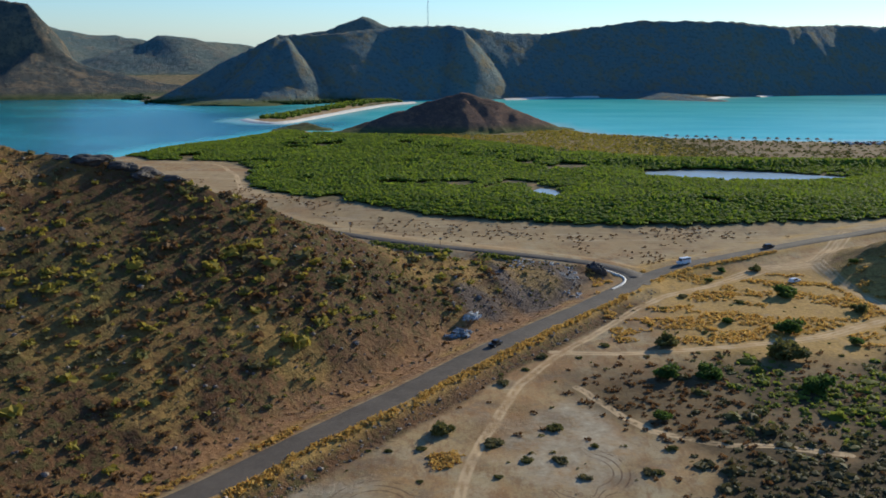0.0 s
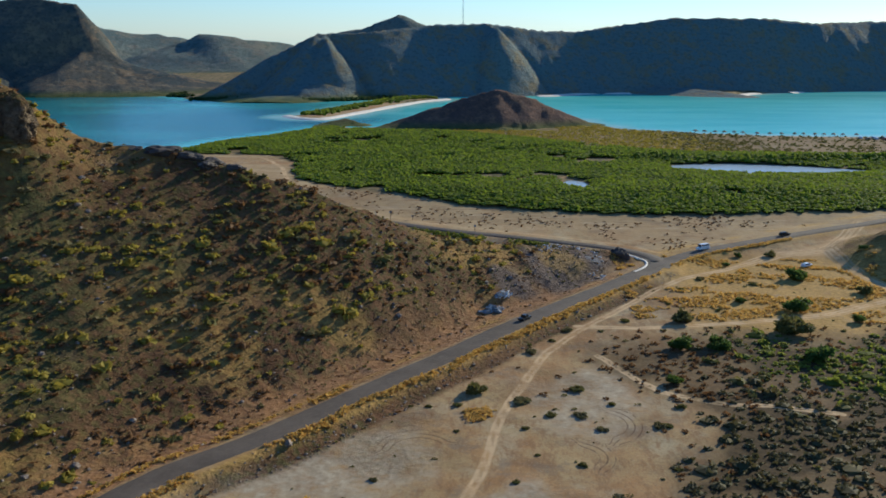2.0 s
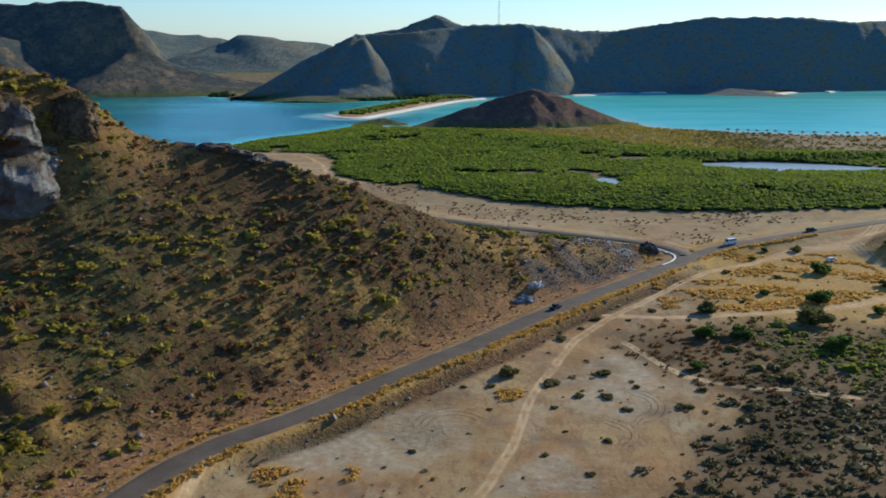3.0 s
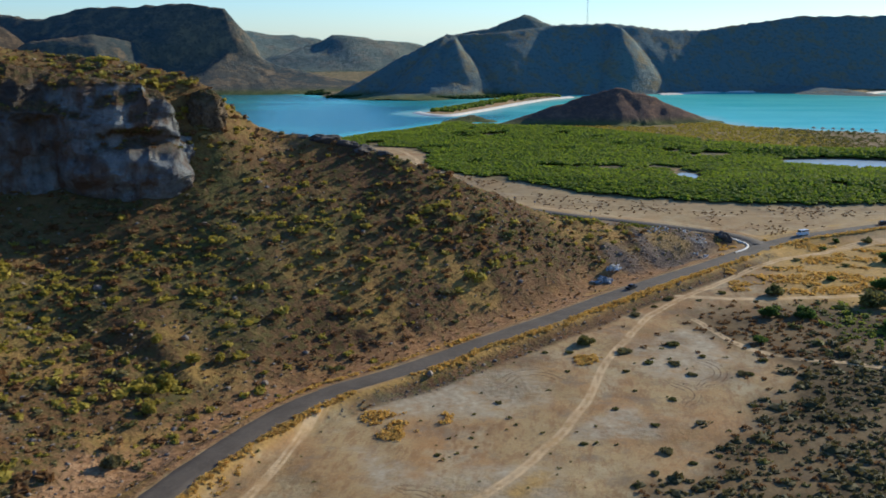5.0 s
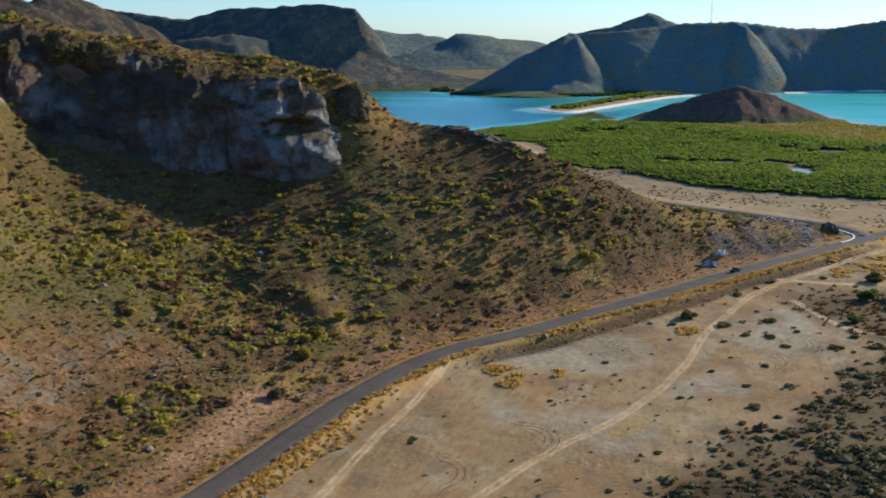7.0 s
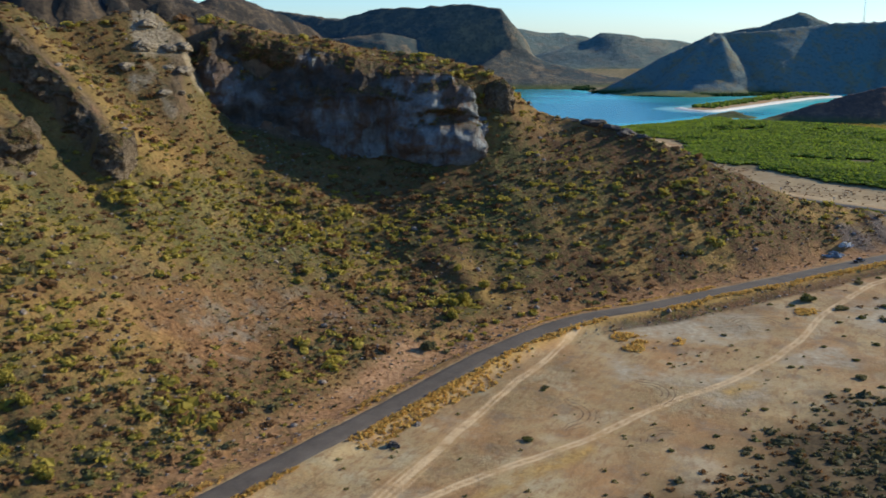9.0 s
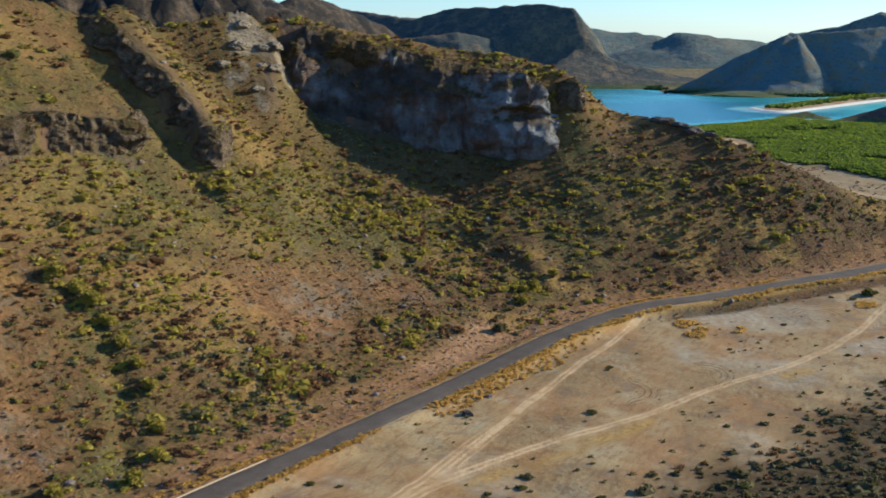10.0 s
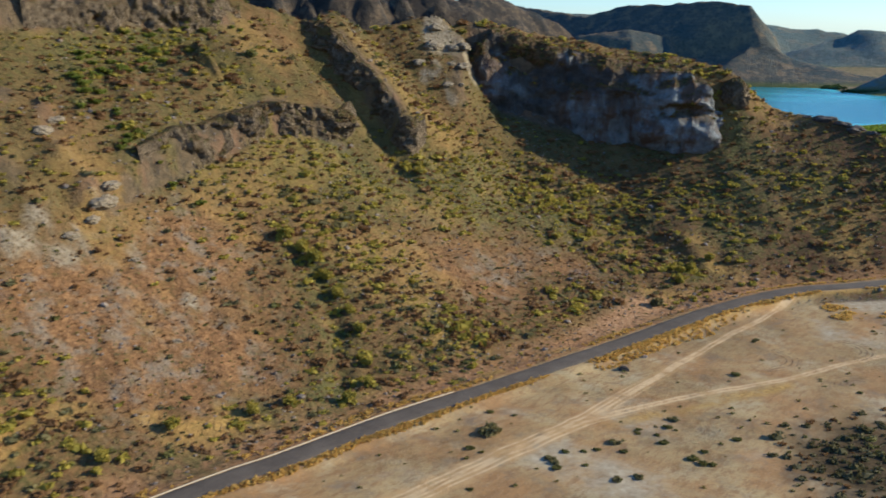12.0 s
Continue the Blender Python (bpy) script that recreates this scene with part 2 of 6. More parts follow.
def asphalt_material():
    n = Nodes("asphalt", 0.85, spec=0.3)
    c = n.mix(n.noise(0.12, 5), (0.082, 0.066, 0.052), (0.125, 0.102, 0.08))
    c = n.mix(n.math("MULTIPLY", n.noise(0.9, 6, lo=0.5, hi=0.75), 0.5), c, (0.16, 0.13, 0.10))
    c = n.mix(n.math("MULTIPLY", n.noise(4.0, 3, lo=0.4, hi=0.7), 0.35), c, (0.035, 0.033, 0.033))
    return n.finish(c, n.noise(8.0, 3), 0.02, 0.5)


def water_material():
    n = Nodes("sea_water", 0.25, spec=0.3)
    deep = n.attribute("deep")
    wob = n.noise(0.006, 4, stretch=(1, 3.0, 1), lo=0.35, hi=0.65)
    c = n.mix(wob, (0.12, 0.53, 0.51), (0.19, 0.63, 0.59))
    c = n.mix(deep, c, n.mix(wob, (0.008, 0.088, 0.115), (0.025, 0.165, 0.185)))
    c = n.mix(n.attribute("shoal"), c, (0.42, 0.56, 0.48))
    # the ponds' bright sky reflection, painted as a pale grey-blue
    c = n.mix(n.attribute("pond"), c, (0.40, 0.46, 0.50))
    return n.finish(c, n.noise(0.5, 4, stretch=(1, 2, 1)), 0.15, 0.25)


M = dict(
    ground=ground_material(), asphalt=asphalt_material(), water=water_material(),
    # aerial haze is mixed into the blue-green scrub colours of these three
    headland=hill_material("headland_haze_scrub", (0.135, 0.18, 0.19), (0.165, 0.19, 0.175), (0.23, 0.175, 0.09)),
    mesa=hill_material("mesa_haze_scrub", (0.06, 0.078, 0.082), (0.13, 0.115, 0.085), (0.24, 0.175, 0.105)),
    distant=hill_material("distant_haze_scrub", (0.12, 0.16, 0.155), (0.18, 0.20, 0.165), (0.22, 0.20, 0.15), 0.5),
    # darker than the mesa: the shade on these peaks is put into the colour
    crag=hill_material("crag_shade_rock", (0.03, 0.032, 0.034), (0.075, 0.058, 0.042), (0.15, 0.11, 0.07), 2.0),
    mound=hill_material("mound_scrub", (0.085, 0.06, 0.055), (0.15, 0.095, 0.07), (0.22, 0.13, 0.08), 3.0),
    mangrove=leaf_material("mangrove_leaves", (0.155, 0.215, 0.016), (0.25, 0.30, 0.022), (0.12, 0.165, 0.016)),
    fringe=leaf_material("fringe_leaves", (0.03, 0.06, 0.012), (0.06, 0.10, 0.025)),
    lime=leaf_material("lime_leaves", (0.24, 0.20, 0.026), (0.43, 0.35, 0.055), None, 0.4),
    grey=leaf_material("grey_green_leaves", (0.11, 0.10, 0.04), (0.24, 0.205, 0.085), None, 0.35),
    brown=leaf_material("dry_brown_twigs", (0.11, 0.06, 0.025), (0.25, 0.14, 0.055), None, 0.35),
    olive=leaf_material("olive_leaves", (0.10, 0.10, 0.028), (0.20, 0.18, 0.05), None, 0.35),
    green=leaf_material("green_leaves", (0.06, 0.105, 0.018), (0.14, 0.19, 0.04)),
    lush=leaf_material("lush_leaves", (0.12, 0.15, 0.02), (0.25, 0.27, 0.04)),
    dusky=leaf_material("dusky_leaves", (0.065, 0.06, 0.025), (0.14, 0.118, 0.045), None, 0.3),
    straw=leaf_material("straw_blades", (0.42, 0.26, 0.055), (0.70, 0.47, 0.13)),
    wood=plain_material("grey_bark", (0.10, 0.075, 0.05), (0.18, 0.14, 0.10), 5.0),
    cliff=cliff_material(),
    concrete=plain_material("white_concrete", (0.55, 0.52, 0.47), (0.72, 0.69, 0.63), 1.5, depth=0.02),
    white=plain_material("white_paint", (0.72, 0.73, 0.74), (0.80, 0.80, 0.80), 1.0, 0.35, spec=0.5, depth=0.002),
    black=plain_material("black_paint", (0.012, 0.013, 0.015), (0.022, 0.022, 0.024), 1.0, 0.3, spec=0.5, depth=0.002),
    red=plain_material("red_paint", (0.30, 0.03, 0.02), (0.36, 0.05, 0.03), 1.0, 0.35, spec=0.5, depth=0.002),
    silver=plain_material("silver_paint", (0.40, 0.42, 0.44), (0.48, 0.50, 0.52), 1.0, 0.3, 0.5, depth=0.002),
    glass=plain_material("dark_glass", (0.02, 0.025, 0.03), (0.03, 0.035, 0.04), 1.0, 0.08, spec=0.6, depth=0.001),
    rubber=plain_material("tyre_rubber", (0.018, 0.018, 0.018), (0.03, 0.03, 0.03), 6.0, 0.9),
    steel=plain_material("galvanised_steel", (0.35, 0.36, 0.37), (0.48, 0.49, 0.50), 3.0, 0.5, 0.8),
    thatch=plain_material("palm_thatch", (0.14, 0.10, 0.06), (0.24, 0.18, 0.11), 6.0, depth=0.05),
    outcrop=outcrop_material(),
    cream=plain_material("cream_concrete", (0.40, 0.32, 0.215), (0.52, 0.43, 0.30), 1.5, depth=0.01),
    rubble=plain_material("blue_grey_rubble", (0.24, 0.26, 0.29), (0.42, 0.44, 0.46), 1.2, depth=0.05),
    shell=plain_material("white_sand", (0.62, 0.57, 0.48), (0.74, 0.70, 0.62), 0.2, depth=0.05),
    stone=plain_material("stone", (0.10, 0.08, 0.065), (0.30, 0.24, 0.185), 0.8, depth=0.08),
    palestone=plain_material("pale_stone", (0.11, 0.085, 0.055), (0.25, 0.205, 0.14), 0.6, depth=0.3),
    darkrock=plain_material("dark_rock", (0.035, 0.030, 0.028), (0.10, 0.08, 0.065), 0.5, depth=0.2),
)


# ---- ground form ----
def polyline(x, y, poly):
    """The distance to a polyline, the columns after x, y at the nearest point, the side (left: +) and the length run so far."""
    best = np.full(x.shape, 1e18)
    cols = [np.zeros(x.shape) for _ in range(len(poly[0]) - 2)]
    side, run, s0 = np.zeros(x.shape), np.zeros(x.shape), 0.0
    for a, b in zip(poly[:-1], poly[1:]):
        dx, dy = b[0] - a[0], b[1] - a[1]
        n = math.hypot(dx, dy)
        t = np.clip(((x - a[0]) * dx + (y - a[1]) * dy) / (n * n), 0, 1)
        d = (x - a[0] - t * dx) ** 2 + (y - a[1] - t * dy) ** 2
        near = d < best
        best = np.where(near, d, best)
        for i in range(len(cols)):
            cols[i] = np.where(near, a[i + 2] + t * (b[i + 2] - a[i + 2]), cols[i])
        side = np.where(near, np.sign(dx * (y - a[1]) - dy * (x - a[0])), side)
        run = np.where(near, s0 + t * n, run)
        s0 += n
    return np.sqrt(best), cols, side, run


def inside(x, y, poly):
    """The distance from a closed polygon's edge, positive inside."""
    within = np.zeros(x.shape, bool)
    for (ax, ay), (bx, by) in zip(poly, poly[1:] + poly[:1]):
        cross = ((ay > y) != (by > y)) & (x < (bx - ax) * (y - ay) / (by - ay + 1e-12) + ax)
        within ^= cross
    d = polyline(x, y, poly + poly[:1])[0]
    return np.where(within, d, -d)


TABLE = np.random.RandomState(7).rand(256, 256)


def value_noise(x, y):
    xi, yi = np.floor(x).astype(int), np.floor(y).astype(int)
    fx, fy = x - xi, y - yi
    fx, fy = fx * fx * (3 - 2 * fx), fy * fy * (3 - 2 * fy)
    a, b = TABLE[xi % 256, yi % 256], TABLE[(xi + 1) % 256, yi % 256]
    c, d = TABLE[xi % 256, (yi + 1) % 256], TABLE[(xi + 1) % 256, (yi + 1) % 256]
    return (a + (b - a) * fx) * (1 - fy) + (c + (d - c) * fx) * fy - 0.5


def fbm(x, y, size, octaves=5, gain=0.5):
    out, amp, f = 0, 1.0, 1.0 / size
    for k in range(octaves):
        out = out + amp * value_noise(x * f + 17.3 * k, y * f + 5.7 * k)
        amp, f = amp * gain, f * 2.03
    return out


def creases(x, y, size, octaves=4):
    out, amp, f = 0, 1.0, 1.0 / size
    for k in range(octaves):
        out = out + amp * (1 - np.abs(value_noise(x * f + 31.1 * k, y * f + 11.9 * k)) * 4)
        amp, f = amp * 0.5, f * 2.1
    return out * 0.5


def step(v, lo, hi):
    t = np.clip((v - lo) / (hi - lo), 0, 1)
    return t * t * (3 - 2 * t)


ROAD = [(-125, -262), (-117, -172), (-109, -83), (-105.5, -60), (-101.5, -27), (-96, 1), (-90, 34), (-84, 68), (-77.5, 103), (-69, 131), (-60, 147), (-44, 165),
        (-24, 192), (-8, 213), (13, 243), (32, 267), (48, 287), (65, 311), (78, 325), (103, 341), (131, 357), (158, 371), (185, 383), (260, 411), (420, 450)]
BRANCH = [(64, 305), (65.5, 313), (63, 321), (56, 328.5), (46, 334), (32, 339.5), (16, 345.5), (-5, 352.5), (-23, 360), (-50, 374), (-85, 398), (-130, 436)]
TRACKS = [  # x, y, half width
    [(-67, 0, 3), (-54, 30, 2.2), (-37, 62, 1.8), (-31, 77, 1.8), (-22, 96, 1.7), (-12, 115, 1.7), (-3, 138, 1.6), (2, 158, 1.6), (5, 176, 1.6), (8, 190, 1.7), (13, 205, 1.7), (19, 223, 1.7), (29, 242, 1.7), (42, 259, 1.7), (58, 282, 1.7), (70, 296, 1.8), (88, 309, 2.2), (110, 327, 4), (131, 334, 6), (147, 355, 4), (158, 373, 3)],
    [(-82, -110, 6), (-74, -55, 5), (-70, -27, 4.5), (-66, 4, 3.6), (-66, 37, 2.6), (-65, 68, 2.2), (-64, 90, 1.9), (-63, 110, 1.9), (-62, 127, 2.2), (-61, 146, 3.2)],
    [(132, 336, 3), (131, 313, 3), (136, 286, 2.5), (150, 250, 2)],
    [(33, 222, 0.1), (35, 219, 0.3), (41, 205, 0.4), (46, 197, 0.4), (59, 190, 0.4), (68, 190, 0.3), (84, 186, 0.1)],
    [(-92, 437, 1.6), (-104, 482, 1.7), (-116, 512, 1.8), (-126, 527, 1.8), (-150, 530, 1.6)],
    [(29, 246, 1.6), (47, 245, 2.2), (63, 248, 2.5), (80, 251, 2.5), (105, 259, 3), (133, 276, 3)],
]
# crest of the near ridge: x, y, z, bow of the slope below it, how much of it is cliff
CREST = [(-340, -330, 130, 1.2, 0), (-325, -160, 138, 1.1, 0), (-300, -60, 128, 1.15, 0), (-270, 10, 106, 1.45, 0), (-246, 60, 85, 1.5, 0.1), (-234, 108, 74.5, 1.7, 0.1),
         (-214, 163, 80, 1.8, 0.95), (-195, 185, 73.5, 1.7, 1.0), (-171, 209, 67, 1.6, 1.0), (-132, 228, 61, 1.3, 1.0), (-124, 231, 55.5, 1.4, 0.8), (-113, 241, 41, 1.15, 0.1), (-88, 249, 38, 1.0, 0), (-60, 255, 29, 0.95, 0),
         (-40, 262, 19, 0.9, 0), (-22, 276, 9.5, 0.9, 0), (12, 299, -0.5, 0.85, 0), (45, 314, -5, 0.6, 0)]
FOOT = [(-138, -332), (-130, -172), (-123, -84), (-116, -26), (-109, 8), (-105, 36), (-100, 70), (-94, 103), (-85, 135), (-71, 157), (-55, 178), (-36, 204), (-16, 230), (2, 256), (22, 277), (44, 300), (54, 312)]
BAY = [(-1400, 380), (-420, 400), (-270, 470), (-205, 530), (-190, 564), (-174, 614), (-148, 657), (-122, 734), (-104, 730), (-90, 716), (-66, 760), (-30, 830), (30, 850), (82, 815), (92, 768), (112, 725), (164, 697), (204, 684), (263, 679), (330, 682), (700, 690), (1500, 720),
       (1500, 1420), (760, 1420), (627, 1393), (502, 1376), (397, 1265), (327, 1195), (308, 1149), (257, 1215), (152, 1233), (77, 1165), (-30, 1130), (-80, 1110), (-158, 1045), (-235, 1055), (-313, 1046), (-397, 1170), (-441, 1112), (-506, 1115), (-900, 1090), (-1400, 1100)]
SPIT = [(-172, 822), (-150, 800), (-132, 800), (-112, 862), (-84, 960), (-60, 1030), (-34, 1072), (-62, 1092), (-100, 1060), (-120, 980), (-140, 890), (-165, 838)]
PONDS = [[(40, 444), (46, 456), (52, 448), (55, 431), (49, 426), (43, 433)],
         [(106, 516), (140, 526), (172, 518), (196, 508), (216, 499), (204, 490), (179, 482), (150, 484), (122, 488), (104, 494)]]
MANGROVE = [(-166, 541), (-122, 538), (-103, 508), (-97, 470), (-88, 440), (-60, 417), (-35, 407), (-6, 392), (26, 385), (71, 380), (105, 381), (181, 392), (340, 420), (480, 470), (480, 600), (330, 590), (230, 566), (130, 568), (84, 600), (30, 655), (-20, 690), (-70, 695), (-100, 716), (-122, 728), (-148, 652), (-174, 610), (-188, 566)]


def weighted(x, y, poly, gap=5.0, power=2.0):
    """The columns after x, y of a polyline, weighted by nearness so that they change smoothly from place to place."""
    total, cols = 0, [0] * (len(poly[0]) - 2)
    for a, b in zip(poly[:-1], poly[1:]):
        n = max(1, round(math.hypot(b[0] - a[0], b[1] - a[1]) / gap))
        for k in range(n):
            p = [u + (v - u) * (k + 0.5) / n for u, v in zip(a, b)]
            w = 1 / ((x - p[0]) ** 2 + (y - p[1]) ** 2 + 50) ** power
            total = total + w
            cols = [c + w * v for c, v in zip(cols, p[2:])]
    return [c / total for c in cols]


# foot of the cliff: x, y, height of the wall
CLIFF = [(-213, 145, 3), (-208, 149, 16), (-198, 157, 30), (-178, 175, 34), (-160, 189, 34), (-143, 196, 33), (-131, 202, 27), (-126, 209, 15), (-125, 219, 3)]
RINGS = [(-47, 74, 9.5, 0.3), (-32, 96, 9, 0.6), (-12, 163, 10, 1.9), (22, 162, 8, 0.2), (28, 178, 10, 0.0), (-20, 70, 7, 2.5)]  # x, y, radius, turn
# rock steps: line (raised on its left), height, where the bench behind begins and ends to fall off
LEDGES = [([(-192, -56), (-198, -32), (-204, 0), (-206, 30), (-200, 56), (-206, 70)], 6.0, 12, 42), ([(-240, 74), (-224, 80), (-212, 83), (-202, 84), (-193, 80)], 10.0, 6, 32),
          ([(-196, 120), (-205, 138), (-214, 150)], 6.0, 14, 46), ([(-252, -60), (-249, -30), (-247, 6), (-243, 24), (-242, 46)], 5.0, 8, 30)]
GULLIES = [([(-238, 66), (-220, 74), (-206, 77), (-194, 75), (-186, 72)], 5.0, 7.0), ([(-176, 5), (-160, 3), (-142, -6), (-127, -20), (-118, -28)], 1.6, 4.0), ([(-196, 122), (-178, 132), (-152, 142), (-118, 146), (-100, 138)], 2.0, 6.0)]  # line, depth, half width
# x, y, radius: thickets, bare stony ground, pale rock, pale crust
VERDURE = [(-203, -25, 9), (-204, -5, 10), (-199, 20, 12), (-195, 45, 12), (-176, 82, 22), (-170, 105, 18), (-155, 125, 16), (-138, 150, 14), (-166, 5, 8), (-157, 3, 7), (-141, -7, 7), (-125, -22, 8),
           (-122, -31, 7), (-241, -20, 14), (-238, 6, 10), (-180, 48, 13), (-160, 22, 6), (-100, 137, 9), (-116, 212, 13), (-104, 190, 15), (-98, 168, 12), (-120, 176, 9), (-82, 214, 12), (-120, -75, 9), (-128, -50, 8)]
BARE = [(-182, -24, 18), (-163, -50, 24), (-148, -66, 18), (-140, -42, 13), (-140, 62, 14), (-146, 88, 14), (-148, 58, 16), (-128, 98, 9), (-175, -75, 16)]
PALE = [(-196, -44, 6), (-187, -60, 7), (-180, -44, 4), (-156, -51, 4), (-192, -72, 7), (-217, 129, 6), (-211, 140, 6), (-215, 116, 5), (-204, 123, 5), (-209, 147, 5), (-166, -38, 3), (-222, 135, 6)]
TURNOUT = [(-99, 100, 6), (-98.5, 88, 6), (-99, 77, 5), (-101, 66, 4)]
SCAR = [(24, 288, 12), (37, 301, 10), (10, 276, 7)]
CRUST = [(22, 185, 15), (31, 204, 8), (-24, 155, 16), (-46, 146, 9), (-11, 108, 13), (-57, 16, 10), (-62, -16, 9), (-40, -20, 9), (21, 555, 7), (11, 566, 6), (31, 547, 6), (-40, 110, 9), (8, 140, 9)]
DENSE = [(8, -96), (-12, -40), (-14, 12), (-9, 45), (8, 80), (22, 104), (30, 140), (42, 160), (50, 182), (44, 196), (30, 210), (34, 230), (62, 240), (116, 248), (150, 262), (190, 240), (214, 120), (180, 0), (120, -60), (60, -70)]


def base_level(y):
    return np.interp(y, [-400, 60, 130, 200, 318, 370, 418, 470, 5000], [-18, -17.5, -16.5, -14.3, -9.5, -5.6, 0.6, 1.1, 1.6])


def road_level(y):
    return base_level(y) + np.interp(y, [-100, 60, 145, 200, 300, 350], [0.9, 1.4, 2.4, 2.6, 1.2, 0.8])


def land(x, y):
    """Height, and the masks of the materials, at arrays of places."""
    z = base_level(y) + 0.5 * fbm(x, y, 45, 4) + 0.22 * fbm(x, y, 6, 3) * step(-y, -420, -380)
    far = step(y, 900, 1400)
    z += far * (3 + 10 * fbm(x, y, 400, 3) ** 2)
    mask = {}
    # bay, spit and ponds lie below the water level
    bay = np.minimum(inside(x, y, BAY), -inside(x, y, SPIT)) + 5 * fbm(x, y, 30, 3)
    for pond in PONDS:
        bay = np.maximum(bay, inside(x, y, pond) + 2 * fbm(x, y, 9, 2))
    z = np.where(y > 380, np.where(bay > -12, np.minimum(z, np.interp(bay, [-12, -4, 0, 8, 40], [1.2, 0.6, 0.1, -0.8, -3])), z), z)
    mask["bay"] = bay
    # near ridge
    wx, wy = x + 2.2 * fbm(x, y, 30, 4), y + 2.2 * fbm(x + 90, y - 40, 30, 4)
    dc, _, side, _ = polyline(wx, wy, CREST)
    zc, bow, cliff = weighted(wx, wy, CREST)
    df, _, foot_side, _ = polyline(x, y, FOOT)
    df = np.where(foot_side > 0, df, 0)
    t = df / (df + dc + 1e-6)
    slope_form = t ** bow
    dk, (tall_k,), side_k, _ = polyline(x, y, CLIFF)
    cliff = cliff * np.clip(tall_k / 26.0, 0, 1)
    wall = step(dk * side_k, 3.5, 9.0)
    cliff_form = np.interp(t, [0, 0.25, 0.5, 0.66, 0.76, 1], [0, 0.10, 0.25, 0.37, 0.48, 0.66]) + 0.34 * wall
    high_foot = np.interp(t, [0, 0.25, 0.5, 0.66, 0.76, 1], [0, 0.14, 0.34, 0.48, 0.56, 0.68]) + 0.32 * wall
    cliff_form = cliff_form + (high_foot - cliff_form) * step(x + 0.6 * (y - 190), -170, -125)
    form = slope_form * (1 - cliff) + cliff_form * cliff
    front = side < 0
    b = base_level(y)
    rise = (zc - b) * form
    back = np.maximum(zc - b - dc * 0.62, 0) * step(-y, -420, -330)
    h = np.where(front, rise, np.where(foot_side > 0, back, 0))
    onhill = np.clip(h / 3.0, 0, 1)
    # gullies running down the slope, small benches and outcrops
    h = h + onhill * (2.4 * fbm(x, y, 30, 5) - 1.3 * np.clip(creases(x, y, 24, 3) - 0.4, 0, 1) + 0.8 * fbm(x, y, 5, 3))
    crag = step(fbm(x + 300, y, 34, 3), 0.10, 0.24) * step(h, 34, 46) * (x < -170) * (1 - cliff) * (y < 20)
    h = h + crag * (2.5 + 3.5 * creases(x, y, 14, 3))
    ledge = np.zeros(x.shape)
    for line, deep, wide in GULLIES:
        d, _, _, run = polyline(x + 2.5 * fbm(x, y, 12, 4), y + 2.5 * fbm(x - 60, y, 12, 4), line)
        h = h - deep * np.clip(1 - d / wide, 0, 1) * step(run, 0, 10) * onhill
    for line, high, begin, finish in LEDGES:
        d, _, sd, run = polyline(x + 0.8 * fbm(x, y, 11, 4), y + 0.8 * fbm(x - 60, y, 11, 4), line)
        out = d * sd
        length = sum(math.dist(a, b) for a, b in zip(line, line[1:]))
        ends = step(run, 0, 12) * (1 - step(run, length - 6, length))
        lift = step(out, -0.6, 1.6) * (1 - step(out, begin, finish)) * ends
        h = h + high * lift * (1 + 0.3 * fbm(x, y, 13, 3))
        ledge = np.maximum(ledge, step(out, -3, -0.5) * (1 - step(out, 3, 8)) * ends)
    # low rocky rise east of the track
    de, _, _, _ = polyline(x, y, [(162, 322), (186, 300), (240, 310)])
    east = np.clip(1 - de / 34, 0, 1) ** 1.1 * 14
    h = np.maximum(h, east * (1 + 0.3 * fbm(x, y, 10, 4)))
    z = z + np.maximum(h, 0)
    # roads run on a low bank, and are cut into the foot of the slope
    for way in (ROAD, BRANCH):
        dr, _, side_r, _ = polyline(x, y, way)
        level = road_level(y)
        k = 1 - step(dr, 4.6, np.where(side_r > 0, 11.0, 9.0))
        z = z * (1 - k) + level * k
    dr, _, side_r, run_r = polyline(x, y, ROAD)
    db = polyline(x, y, BRANCH)[0]
    rills = np.clip(creases(run_r, dr * 0.3, 8, 3) - 0.25, 0, 1) * step(dr, 8, 13) * (1 - step(dr, 22, 36)) * (side_r > 0) * step(h, 0.3, 2.5) * step(fbm(x, y, 40, 2), -0.15, 0.1)
    z = z - 1.5 * rills
    # masks
    near_hill = np.clip(np.maximum(h, 0) / 2.0, 0, 1)
    blots = lambda spots: np.clip(sum(np.exp(-((x - a) ** 2 + (y - b) ** 2) / c ** 2) for a, b, c in spots), 0, 1)
    mask["verdure"], mask["bare"] = blots(VERDURE), blots(BARE)
    mask["pale"] = step(blots(PALE) + 1.2 * fbm(x, y, 5, 4), 0.6, 0.95) * (blots(PALE) > 0.05)
    mask["scar"] = step(blots(SCAR) + 0.7 * fbm(x, y, 9, 4), 0.3, 0.65)
    mask["crust"] = step(blots(CRUST) + 0.8 * fbm(x, y, 12, 4), 0.25, 0.75)
    mask["basalt"] = step(x + 0.25 * (y - 160) + 10 * fbm(x, y, 30, 3), -146, -112) * step(y, 120, 165)
    mask["basalt"] = np.maximum(mask["basalt"], 0.85 * step(dk * side_k, 2, 8) * step(tall_k, 2, 10) * (dk < 70))
    cutting = (side_r > 0) * step(dr, 3.4, 4.4) * (1 - step(y, 288, 312)) * (x < 62)
    mask["turnout"] = blots(TURNOUT) * (side_r > 0)
